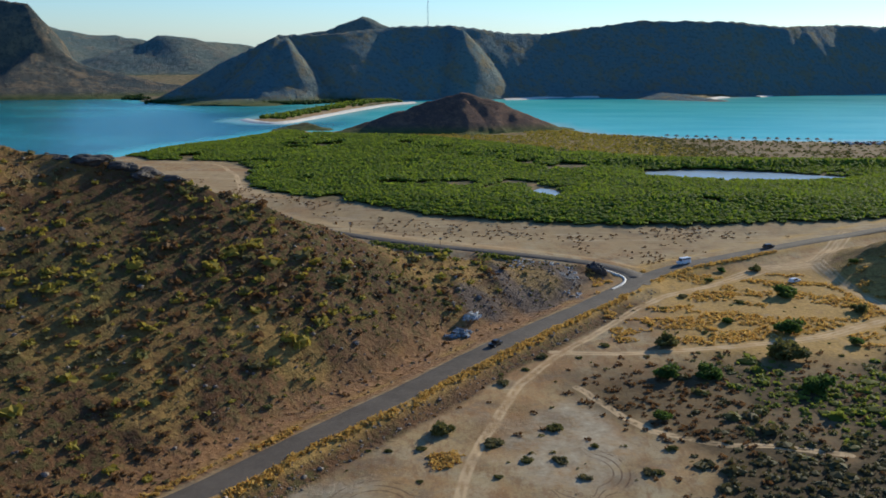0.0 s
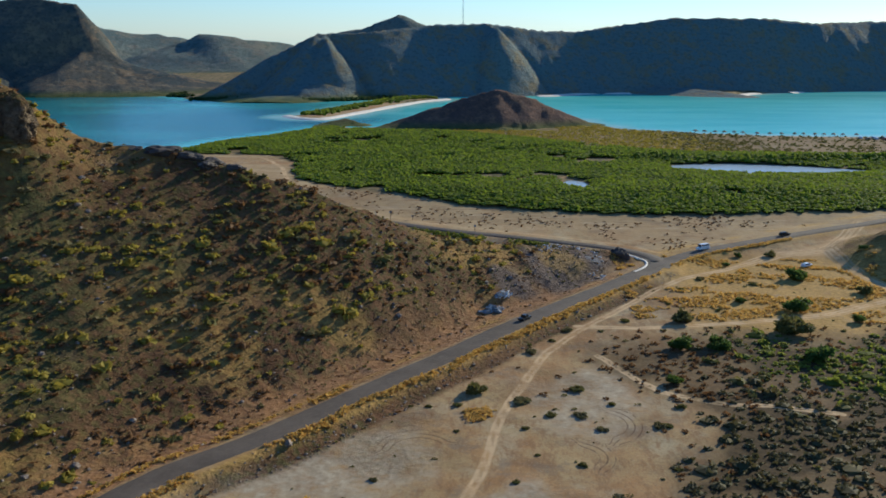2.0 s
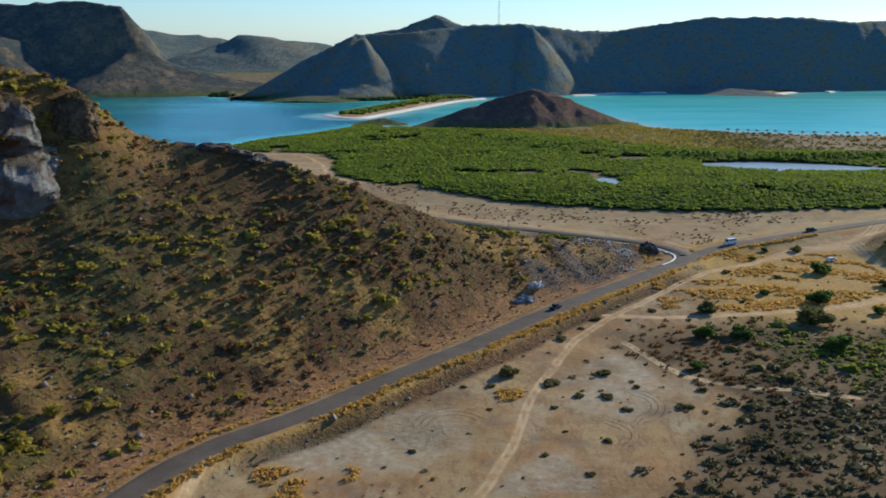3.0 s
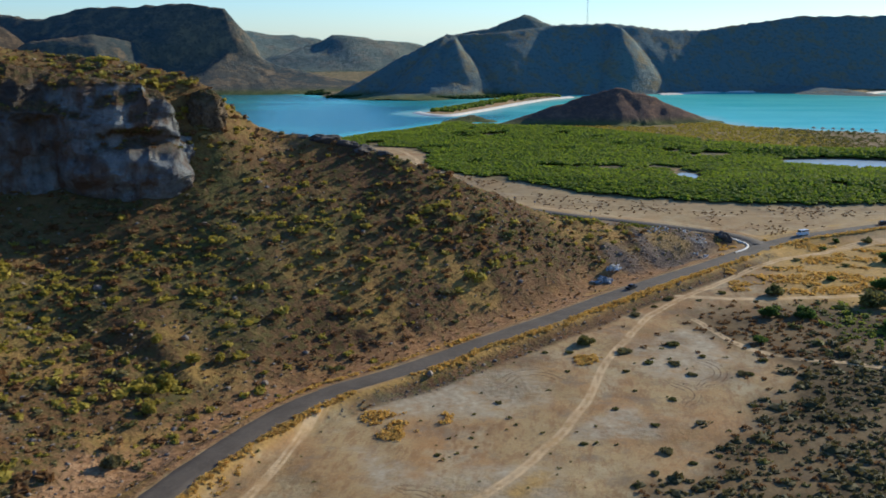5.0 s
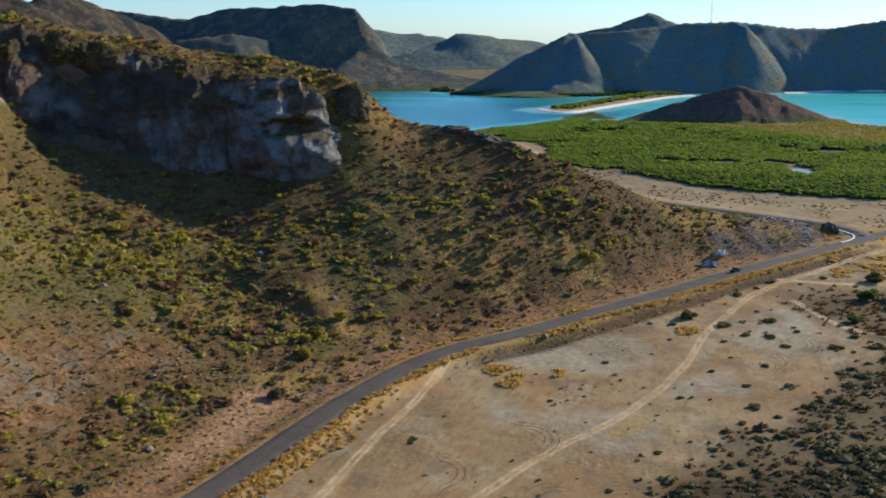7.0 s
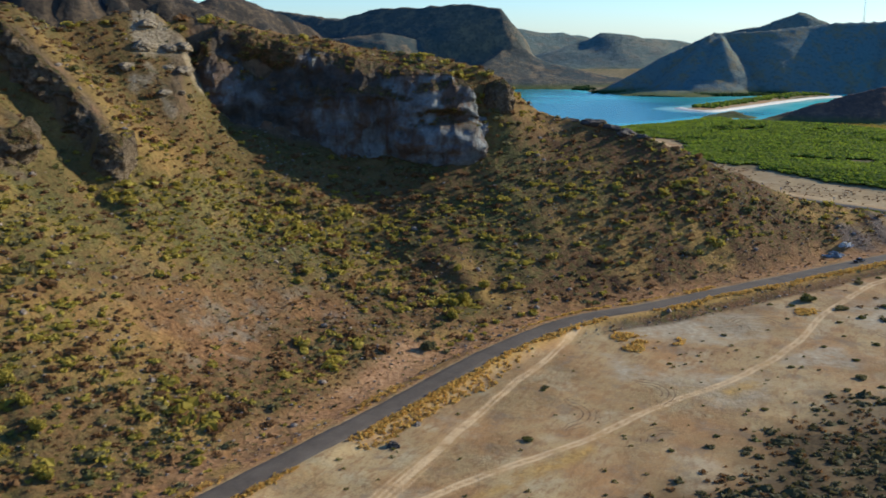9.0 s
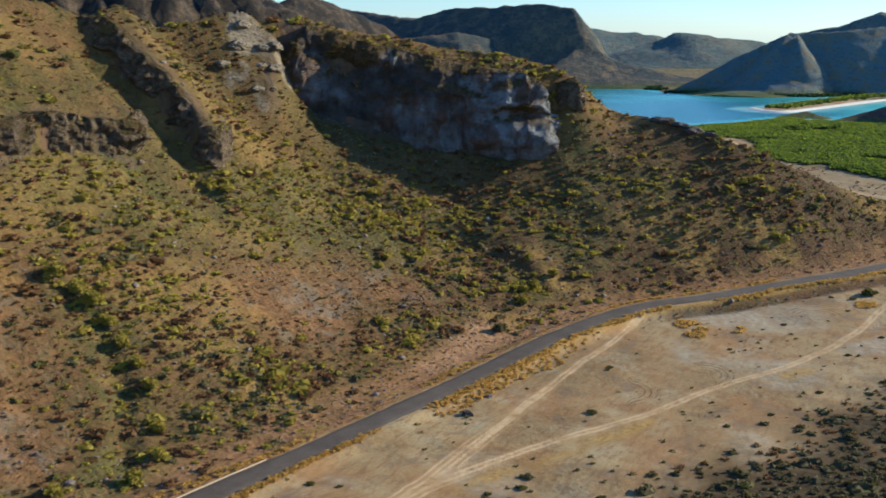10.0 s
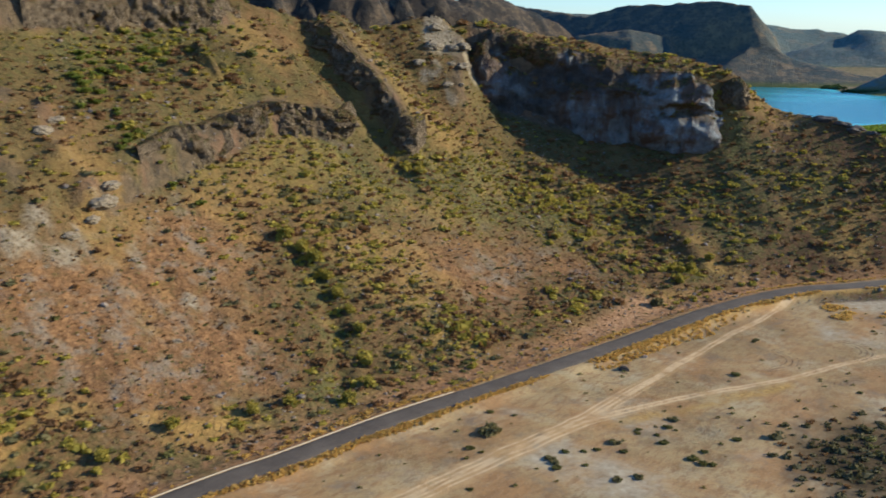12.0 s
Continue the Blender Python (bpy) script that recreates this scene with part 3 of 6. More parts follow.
    mask["cutting"] = np.maximum(cutting * (1 - step(dr, 11, 26)) * np.where(y < 150, 1.0, 0.8), step(mask["turnout"], 0.2, 0.6))
    bank = step(dr, 4.6, 5.6) * (1 - step(dr, 9.5, 12.5 + 3 * fbm(x, y, 12, 3))) * (side_r < 0) * step(y, 120, 160) * (1 - step(y, 285, 302))
    mask["basalt"] = np.maximum(mask["basalt"], bank)
    mask["basalt"] = np.maximum(mask["basalt"], step(east, 0.3, 1.5))
    mask["lush"] = step(h, 26, 48) * (x < -120) * (0.6 + 0.8 * fbm(x, y, 40, 3)) * (1 - mask["basalt"])
    mask["hill"] = np.maximum(np.maximum(near_hill, np.maximum(np.maximum(cutting, step(east, 0.3, 1.5)), bank)), np.where(y < 340, 0.25 * step(fbm(x, y, 20, 3), 0, 0.3), 0))
    mask["rock"] = np.clip((1 - step(np.abs(dk * side_k - 5), 4, 8 + 5 * fbm(x, y, 7, 3))) * step(tall_k, 3, 12) + crag * 0.7 * step(fbm(x, y, 9, 3), -0.1, 0.15) + 0.9 * ledge * step(fbm(x, y, 8, 3), -0.25, 0.0), 0, 1)
    track, bed, way_d, ring = np.zeros(x.shape), np.full(x.shape, -9.0), np.full(x.shape, 9.0), np.full(x.shape, 9.0)
    for way in TRACKS:
        d, (w,), _, _ = polyline(x + 1.2 * fbm(x, y, 18, 3), y, way)
        track = np.maximum(track, 1 - step(d, w * 0.6, w * 1.15 + 0.5))
        bed = np.maximum(bed, w - d)
        way_d = np.minimum(way_d, d)
    for cx, cy, rad, turn in RINGS:
        d = np.hypot(x - cx, (y - cy) * 0.9)
        arc = np.cos(np.arctan2(y - cy, x - cx) - turn)
        ring = np.minimum(ring, np.where(d < rad, rad - d, 9.0) + 6 * step(-arc, -0.35, 0.2))
    mask["track"], mask["bed"], mask["way"], mask["ring"] = track, bed, way_d, ring
    mang = inside(x, y, MANGROVE)
    north = (polyline(x, y, BRANCH + [(-200, 480)])[2] < 0) & (x < 75) | (polyline(x, y, ROAD)[2] > 0) & (x >= 66)
    sand = step(y, 335, 352) * (1 - step(mang, -2, 4)) * (y < 500) * north
    beach = step(bay, -7, -3) * (y > 640) * ((x > 70) | (x < -30)) + step(inside(x, y, SPIT), -30, -2) * step(x - 0.55 * (y - 860), -118, -108) + 0.4 * step(fbm(x, y, 22, 4), 0.30, 0.38) * (y > 560) * (y < 690)
    island = step(inside(x, y, [(66, 331), (84, 336.5), (108, 351), (72, 344), (64, 340)]), -2, 1)
    mask["sand"] = np.clip(island * 0.9 + sand * (0.65 + 0.7 * fbm(x, y, 16, 4)) + beach, 0, 1)
    dune = (y > 560) * (y < 900) * (bay < 0) * (x > -40)
    east_field = step(x, 55, 75) * step(y, 225, 250) * (1 - step(y, 315, 335)) * (x < 160)
    verge = np.exp(-((dr - 5.2) / 1.3) ** 2) * (side_r < 0) * step(run_r, 300, 330)
    dm, _, sm_, _ = polyline(x, y, TRACKS[0])
    beside = 0.8 * np.exp(-((dm * -sm_ - 5) / 2.6) ** 2) * step(y, -10, 20) * (1 - step(y, 105, 130)) * step(fbm(x, y, 14, 3), -0.15, 0.1)
    mask["straw"] = np.clip(beside + east_field * 0.9 + verge * 0.9 + 0.9 * np.exp(-((dr - 8.5) / 2.5) ** 2) * (side_r > 0) * step(fbm(x, y, 14, 3), 0.0, 0.2) + 0.45 * dune * (1 - step(x, 150, 210)) + np.where(dr < 60, 0.55 - 0.3 * step(dr, 25, 60), 0.25) * near_hill * step(fbm(x - 50, y, 22, 4), 0.08, 0.3), 0, 1)
    scrub_east = step(inside(x, y, DENSE) + 22 * fbm(x, y, 26, 4), -12, 8) * (0.7 + 0.3 * step(fbm(x + 40, y, 17, 4), -0.16, 0.06))
    mask["green"] = np.clip(step(mang, -3, 3) + far * 0.8 + 0.9 * (y > 1000) * (bay < 0) + 0.9 * dune * (1 - step(x, 150, 210)), 0, 1)
    mask["litter"] = np.maximum(scrub_east, 0.6 * dune * step(x, 130, 190) * (bay < -14))
    mask["mangrove"] = mang
    mask["road"] = np.minimum(dr, db)
    mask["steep"] = (np.abs(dk * side_k - 2.5) < 4.5) * step(tall_k, 3, 8)
    return z, mask


def spaced(stops):
    """Coordinates from stops of (start, step): even steps from stop to stop."""
    out = []
    for (a, s), (b, _) in zip(stops[:-1], stops[1:]):
        out += list(np.arange(a, b, s))
    return np.array(out + [stops[-1][0]])


def sheet(name, xs, ys, z, mat, masks=None, keep=None):
    """A mesh from a height field on the grid xs, ys."""
    ny, nx = len(ys), len(xs)
    gx, gy = np.meshgrid(xs, ys)
    verts = np.stack([gx, gy, z], -1).reshape(-1, 3)
    i = np.arange(nx * ny).reshape(ny, nx)
    quads = np.stack([i[:-1, :-1], i[:-1, 1:], i[1:, 1:], i[1:, :-1]], -1).reshape(-1, 4)
    if keep is not None:
        quads = quads[keep.ravel()[quads].any(1)]
    ob = raw_mesh(name, verts, quads, mat)
    for key in masks or ():
        layer = ob.data.attributes.new(key, "FLOAT", "POINT")
        layer.data.foreach_set("value", masks[key].ravel().astype(np.float32))
    return ob


def raw_mesh(name, verts, faces, mat, smooth=True, parent=None):
    """One mesh object from arrays of vertices and equal-sided faces."""
    me = bpy.data.meshes.new(name)
    n, k = faces.shape
    me.vertices.add(len(verts))
    me.vertices.foreach_set("co", np.ascontiguousarray(verts, np.float32).ravel())
    me.loops.add(n * k)
    me.loops.foreach_set("vertex_index", np.ascontiguousarray(faces, np.int32).ravel())
    me.polygons.add(n)
    me.polygons.foreach_set("loop_start", np.arange(0, n * k, k, dtype=np.int32))
    me.polygons.foreach_set("use_smooth", np.full(n, smooth))
    me.update(calc_edges=True)
    me.materials.append(mat)
    ob = new(name, me)
    if parent:
        ob.parent = parent
    return ob


gxs = spaced([(-5000, 400), (-2000, 120), (-800, 40), (-360, 6), (-260, 1.3), (150, 2.4), (210, 7), (420, 30), (1500, 200), (5000, 1)])
gys = spaced([(-1500, 120), (-400, 12), (-140, 2.2), (-60, 1.3), (345, 2.2), (480, 5), (780, 9), (1300, 40), (2200, 200), (5000, 1)])
gz, gm = land(*np.meshgrid(gxs, gys))
ground = tagged(sheet("ground", gxs, gys, gz, M["ground"], {k: gm[k] for k in ("hill", "basalt", "cutting", "rock", "pale", "crust", "scar", "turnout", "verdure", "bare", "bed", "way", "ring", "lush", "sand", "straw", "green", "litter")}),
                "dry tan and red-brown desert ground with stony hillside and cliff", "ground", kind="structure")

# ---- water ----
wxs = spaced([(-2500, 150), (-700, 18), (500, 40), (2500, 1)])
wys = spaced([(422, 6), (1420, 1)])
X, Y = np.meshgrid(wxs, wys)
shore_d = np.minimum(inside(X, Y, BAY), -inside(X, Y, SPIT))
left = 1 - step(X + 0.25 * (Y - 700), -150, 30)
water_masks = dict(deep=np.clip(left * step(shore_d, -5, 35) * (0.9 + 0.6 * fbm(X, Y, 160, 3)) + step(Y, 1040, 1180) * (X > 120) * 0.25, 0, 1), pond=1.0 * ((Y < 600) & (X > -60)),
                   shoal=np.clip((1 - step(shore_d, 2, 26)) * (shore_d > -30) * ((X > 60) | (np.abs(inside(X, Y, SPIT)) < 26)) * 0.8, 0, 1))
tagged(sheet("water", wxs, wys, 0 * X + 0.0, M["water"], water_masks), "calm turquoise and blue water of a shallow bay", "water", kind="structure")


# ---- hills ----
def hill_field(x, y, ridges, rough=0.12, size=70, power=1.25, warp=0.22):
    """Height of ridges given as polylines of x, y, z, half width (on the left, on the right)."""
    best = np.full(x.shape, -50.0)
    wx, wy = x + size * warp * fbm(x, y, size, 4), y + size * warp * fbm(x - 77, y + 31, size, 4)
    for ridge in ridges:
        d, (z, w, *other), side, _ = polyline(wx, wy, ridge)
        w = np.where(side > 0, w, other[0]) if other else w
        t = np.clip(1 - d / w, -0.3, 1)
        best = np.maximum(best, z * np.sign(t) * np.abs(t) ** power)
    cut = np.clip(creases(x, y, size * 0.8, 5) - 0.25, 0, 2)
    return best - rough * np.clip(best, 0, None) * cut + rough * 0.5 * np.clip(best, 0, 60) * fbm(x, y, size * 0.3, 4)


def blurred(z, n):
    """A box blur of n cells each way, twice."""
    for axis in (0, 1, 0, 1):
        pad = [(n + 1, n) if a == axis else (0, 0) for a in (0, 1)]
        c = np.cumsum(np.pad(z, pad, mode="edge"), axis=axis)
        m = z.shape[axis]
        z = (np.take(c, np.arange(2 * n + 1, 2 * n + 1 + m), axis) - np.take(c, np.arange(m), axis)) / (2 * n + 1)
    return z


def eroded(z, cell, rounds=5, rate=0.012, steps=28, seed=1):
    """Gullies: drops of rain run down the slopes and carry soil away, the broad form stays."""
    rs, start, (ny, nx) = np.random.RandomState(seed), z.copy(), z.shape
    z = z + rs.normal(0, 0.05 * cell, z.shape)
    for _ in range(rounds):
        n = nx * ny // 2
        px, py = rs.uniform(1, nx - 2.01, n), rs.uniform(1, ny - 2.01, n)
        vx, vy = np.zeros(n), np.zeros(n)
        for k in range(steps):
            ix, iy = px.astype(int), py.astype(int)
            fx, fy = px - ix, py - iy
            a, b, c, d = z[iy, ix], z[iy, ix + 1], z[iy + 1, ix], z[iy + 1, ix + 1]
            gx, gy = (b - a) * (1 - fy) + (d - c) * fy, (c - a) * (1 - fx) + (d - b) * fx
            slope = np.hypot(gx, gy)
            vx, vy = 0.4 * vx - gx / (slope + 1e-9), 0.4 * vy - gy / (slope + 1e-9)
            v = np.hypot(vx, vy) + 1e-9
            take = rate * np.clip(slope - 0.12 * cell, -0.15 * cell, 0.9 * cell) * (a > 0.5) * (1 - k / steps)
            i = iy * nx + ix
            for off, w in ((0, (1 - fx) * (1 - fy)), (1, fx * (1 - fy)), (nx, (1 - fx) * fy), (nx + 1, fx * fy)):
                z -= np.bincount(i + off, take * w, nx * ny).reshape(ny, nx)
            px, py = np.clip(px + vx / v, 1, nx - 2.01), np.clip(py + vy / v, 1, ny - 2.01)
    return np.where(start > 0, z + blurred(start - z, 7), start)


def hill(name, box, ridges, mat, label, rough=0.12, size=70, power=1.25, shape=None, scrub=0.0, warp=0.22, rain=0.012, belt=1e9):
    xs, ys = np.arange(box[0], box[1], box[4]), np.arange(box[2], box[3], box[4])
    x, y = np.meshgrid(xs, ys)
    z = hill_field(x, y, ridges, rough, size, power, warp)
    if shape:
        z = shape(x, y, z)
    z = eroded(z, box[4], rate=rain, seed=int(box[4] * 10))
    green = np.clip(step(-z, -8, -1) * 0.9 * (x < belt) + scrub * step(fbm(x, y, size, 4), 0, 0.3), 0, 1)
    ob = sheet(name, xs, ys, z, mat, dict(green=green), keep=z > -1)
    return tagged(ob, label, "hill", kind="structure")


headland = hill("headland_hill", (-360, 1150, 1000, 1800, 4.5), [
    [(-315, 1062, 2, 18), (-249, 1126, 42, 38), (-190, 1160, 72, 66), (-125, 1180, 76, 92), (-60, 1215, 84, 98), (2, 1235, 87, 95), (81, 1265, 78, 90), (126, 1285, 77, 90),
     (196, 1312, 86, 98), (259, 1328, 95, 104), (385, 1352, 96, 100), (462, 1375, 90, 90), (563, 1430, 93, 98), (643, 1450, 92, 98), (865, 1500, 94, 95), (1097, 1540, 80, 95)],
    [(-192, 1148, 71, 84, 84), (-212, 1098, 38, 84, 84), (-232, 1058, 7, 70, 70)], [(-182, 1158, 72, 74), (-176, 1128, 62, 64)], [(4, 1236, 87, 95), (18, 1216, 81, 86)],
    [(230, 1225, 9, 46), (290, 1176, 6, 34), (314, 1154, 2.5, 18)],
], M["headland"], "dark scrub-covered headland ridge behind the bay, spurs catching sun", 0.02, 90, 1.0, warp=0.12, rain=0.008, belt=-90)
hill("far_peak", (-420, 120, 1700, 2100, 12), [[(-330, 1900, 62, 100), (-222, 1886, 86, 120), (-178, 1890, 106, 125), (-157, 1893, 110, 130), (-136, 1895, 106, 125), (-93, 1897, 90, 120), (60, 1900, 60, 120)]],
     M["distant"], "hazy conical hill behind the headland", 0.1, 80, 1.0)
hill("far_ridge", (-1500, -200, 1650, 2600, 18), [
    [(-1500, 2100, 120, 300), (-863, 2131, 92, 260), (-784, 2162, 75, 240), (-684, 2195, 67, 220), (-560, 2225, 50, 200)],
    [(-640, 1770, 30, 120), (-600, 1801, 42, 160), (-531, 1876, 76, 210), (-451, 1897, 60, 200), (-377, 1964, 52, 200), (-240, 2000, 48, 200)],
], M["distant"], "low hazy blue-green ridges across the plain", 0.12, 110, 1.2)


def mesa_shape(x, y, z):
    wall = step(z, 36, 52)
    return z * (1 - 0.35 * wall) + wall * (18 + 0.17 * z)


hill("mesa_hill", (-1300, -200, 950, 1420, 5), [
    [(-1300, 1250, 150, 200), (-960, 1240, 120, 180), (-770, 1200, 92, 130), (-716, 1205, 112, 130), (-640, 1212, 114, 125), (-560, 1222, 121, 105), (-510, 1220, 110, 66)],
    [(-520, 1222, 70, 150), (-490, 1206, 54, 140), (-430, 1200, 30, 120), (-340, 1196, 14, 90), (-270, 1190, 5, 60)], [(-705, 1060, 57, 80), (-640, 1100, 66, 90), (-600, 1140, 52, 80), (-560, 1170, 34, 70)],
], M["mesa"], "flat-topped mesa with dark cliff and scree skirts", 0.05, 60, 0.95, mesa_shape, warp=0.12, rain=0.014)
hill("inland_mountain", (-1500, -560, 640, 1300, 8), [
    [(-1500, 900, 210, 260), (-1000, 880, 150, 200), (-850, 900, 122, 170), (-800, 1010, 116, 150), (-760, 1090, 88, 110)],
], M["crag"], "brown scrubby mountain beside the mesa", 0.12, 60, 1.15, rain=0.03)
hill("crag_hill", (-620, -262, 60, 420, 3.5), [
    [(-560, 120, 190, 150), (-420, 150, 150, 110), (-345, 195, 112, 62), (-322, 225, 96, 46)], [(-345, 270, 100, 55), (-318, 290, 84, 44), (-308, 320, 60, 40)],
], M["crag"], "craggy rock peak, shade in its dark colour, rising behind the near ridge", 0.42, 36, 0.75, rain=0.05)
hill("mound_hill", (-130, 140, 640, 880, 2.2), [
    [(-78, 706, 2, 16), (-50, 724, 10, 28), (-11, 740, 24, 40), (14, 747, 29.5, 42), (36, 749, 23.5, 36), (53, 750, 17, 30), (76, 752, 8, 20), (90, 764, 2, 14)],
    [(14, 746, 28, 36), (16, 726, 14, 30), (18, 708, 3, 18)], [(-122, 738, 2, 12), (-106, 752, 5.5, 14), (-96, 748, 2, 12)],
], M["mound"], "bare brown conical mound at the edge of the mangrove", 0.09, 24, 0.95)


# ---- roads ----
def smooth_line(points, gap):
    """A Catmull-Rom line through points, in even steps."""
    p = np.array(points, float)
    p = np.vstack([2 * p[0] - p[1], p, 2 * p[-1] - p[-2]])
    out = []
    for a, b, c, d in zip(p[:-3], p[1:-2], p[2:-1], p[3:]):
        for t in np.arange(0, 1, gap / max(gap, np.linalg.norm(c - b))):
            out.append(0.5 * (2 * b + (c - a) * t + (2 * a - 5 * b + 4 * c - d) * t * t + (3 * b - a - 3 * c + d) * t ** 3))
    return np.array(out + [p[-2]])


def ribbon(name, line, offsets, heights, mat, parent=None, ragged=0.0):
    """A band along a line: its cross section is given by offsets to the right and heights above the road level."""
    d = np.gradient(line[:, :2], axis=0)
    d /= np.linalg.norm(d, axis=1)[:, None]
    right = np.stack([d[:, 1], -d[:, 0]], 1)
    rows = []
    for k, (o, h) in enumerate(zip(offsets, heights)):
        wob = ragged * fbm(line[:, 0] * 1.0 + 40 * k, line[:, 1], 5, 3) if 0 < k < len(offsets) - 1 else 0
        xy = line[:, :2] + right * (o + np.asarray(wob).reshape(-1, 1) if ragged else o)
        rows.append(np.c_[xy, road_level(line[:, 1]) + h])
    v = np.stack(rows, 1)
    n, k = v.shape[:2]
    i = np.arange(n * k).reshape(n, k)
    f = np.stack([i[:-1, :-1], i[:-1, 1:], i[1:, 1:], i[1:, :-1]], -1).reshape(-1, 4)
    return raw_mesh(name, v.reshape(-1, 3), f, mat, parent=parent)


road_line = smooth_line(ROAD, 2.0)
branch_line = smooth_line(BRANCH, 2.0)
W = 3.3
tagged(ribbon("road", road_line, [-W - 0.5, -W, -W / 2, 0, W / 2, W, W + 0.5], [-0.25, 0.06, 0.10, 0.13, 0.10, 0.06, -0.25], M["asphalt"], ragged=0.35),
       "worn grey two-lane asphalt road with no markings", "road", kind="structure")
tagged(ribbon("road", branch_line, [-W - 0.5, -W, 0, W, W + 0.5], [-0.25, 0.05, 0.115, 0.05, -0.25], M["asphalt"], ragged=0.35),
       "side road of grey asphalt bending towards the bay", "road", kind="structure")


# ---- plants scattered as stuff ----
def height_at(x, y):
    return land(np.atleast_1d(np.asarray(x, float)), np.atleast_1d(np.asarray(y, float)))[0]


def jittered(rng, box, gap):
    xs, ys = np.meshgrid(np.arange(box[0], box[1], gap), np.arange(box[2], box[3], gap))
    return (xs + rng.uniform(-0.5, 0.5, xs.shape) * gap).ravel(), (ys + rng.uniform(-0.5, 0.5, ys.shape) * gap).ravel()


def cards(rng, centres, radii, tall, count, size, upright=0.0):
    """Small bent leaf clumps (two triangles each) spread through domes at the centres."""
    n = len(centres)
    d = rng.normal(size=(n, count, 3))
    d /= np.linalg.norm(d, axis=2)[..., None]
    d[..., 2] = np.abs(d[..., 2])
    r = rng.uniform(0.45, 1.0, (n, count, 1)) * rng.uniform(0.75, 1.25, (n, count, 1))
    p = centres[:, None] + d * r * np.stack([radii, radii, tall], -1)[:, None]
    a = rng.normal(size=(n, count, 3))
    a[..., 2] = a[..., 2] * (1 - upright) + upright * 1.5
    a /= np.linalg.norm(a, axis=2)[..., None]
    b = np.cross(a, rng.normal(size=(n, count, 3)))
    b /= np.linalg.norm(b, axis=2)[..., None] + 1e-9
    s = (size * rng.uniform(0.6, 1.4, (n, count, 1))) * (radii[:, None, None] if size < 1 else 1)
    a, b = a * s, b * s * (0.7 - 0.4 * upright)
    bend = np.cross(a, b)
    bend = bend / (np.linalg.norm(bend, axis=2)[..., None] + 1e-9) * s * 0.35
    v = np.stack([p - a, p - b + bend, p + a, p + b + bend], 2).reshape(-1, 3)
    return v, np.arange(len(v)).reshape(-1, 4)


ICO = bmesh.new()
bmesh.ops.create_icosphere(ICO, subdivisions=2, radius=1)
ICO_V = np.array([v.co[:] for v in ICO.verts])
ICO_F = np.array([[v.index for v in f.verts] for f in ICO.faces])
ICO.free()
ICO = bmesh.new()
bmesh.ops.create_icosphere(ICO, subdivisions=1, radius=1)
ICO1_V = np.array([v.co[:] for v in ICO.verts])
ICO1_F = np.array([[v.index for v in f.verts] for f in ICO.faces])
ICO.free()


def lumps(rng, centres, radii, tall, rough=0.35, fine=True):
    """Uneven lumps at the centres."""
    bv, bf = (ICO_V, ICO_F) if fine else (ICO1_V, ICO1_F)
    n, k = len(centres), len(bv)
    v = np.repeat(bv[None], n, 0) * rng.uniform(1 - rough, 1 + rough, (n, k, 1))
    spin = rng.uniform(0, 6.28, n)
    c, s = np.cos(spin)[:, None], np.sin(spin)[:, None]
    v = np.stack([v[..., 0] * c - v[..., 1] * s, v[..., 0] * s + v[..., 1] * c, v[..., 2]], -1)
    v = v * np.stack([radii * rng.uniform(0.8, 1.2, n), radii, tall], -1)[:, None] + centres[:, None]
    return v.reshape(-1, 3), (bf[None] + (np.arange(n) * k)[:, None, None]).reshape(-1, 3)


def stuff(name, parts, mat, label, category, smooth=False):
    verts, faces, at = [], [], 0
    for v, f in parts:
        if f.shape[1] == 4:
            f = np.concatenate([f[:, [0, 1, 2]], f[:, [0, 2, 3]]])
        verts.append(v), faces.append(f + at)
        at += len(v)
    return tagged(raw_mesh(name, np.concatenate(verts), np.concatenate(faces), mat, smooth), label, category, kind="stuff")


rng = np.random.RandomState(3)
# mangrove
mx, my = jittered(rng, (-200, 310, 375, 735), 2.3)
mz, mm = land(mx, my)
ok = (mm["mangrove"] > 1.0 + 3 * rng.rand(len(mx))) & (mm["bay"] < -1) & (fbm(mx, my, 24, 3) > -0.32) & (mm["crust"] < 0.5)
mx, my, mz = mx[ok], my[ok], np.maximum(mz[ok], np.minimum(mz[ok], 0.5))
far_bank = 1 + 1.3 * np.exp(-((my - 530) / 9) ** 2) * (mx > 90)
tall = far_bank * np.interp(np.minimum(mm["mangrove"][ok], -0.45 * mm["bay"][ok]), [0, 10, 40], [0.9, 1.7, 2.6]) * rng.uniform(0.85, 1.15, len(mx)) * (1 + 0.5 * fbm(mx, my, 34, 4))
rad = rng.uniform(1.7, 2.6, len(mx))
c = np.stack([mx, my, mz + tall * 0.55], -1)
stuff("mangrove", [lumps(rng, c, rad, tall * 0.42, 0.2, False), cards(rng, c, rad * 1.15, tall * 0.55, 6, 0.28)], M["mangrove"],
      "dense low green mangrove thicket filling the flat", "mangrove")
# scrub of the slope
sx, sy = jittered(rng, (-290, 60, -125, 325), 2.1)
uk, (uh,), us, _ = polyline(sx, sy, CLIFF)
under = (us < 0) & (uk < 21) & (uh > 6)   # in the cliff's shade, darkened further by leaving out lime shrubs
sz, sm = land(sx, sy)
bare = fbm(sx - 30, sy + 70, 60, 3)
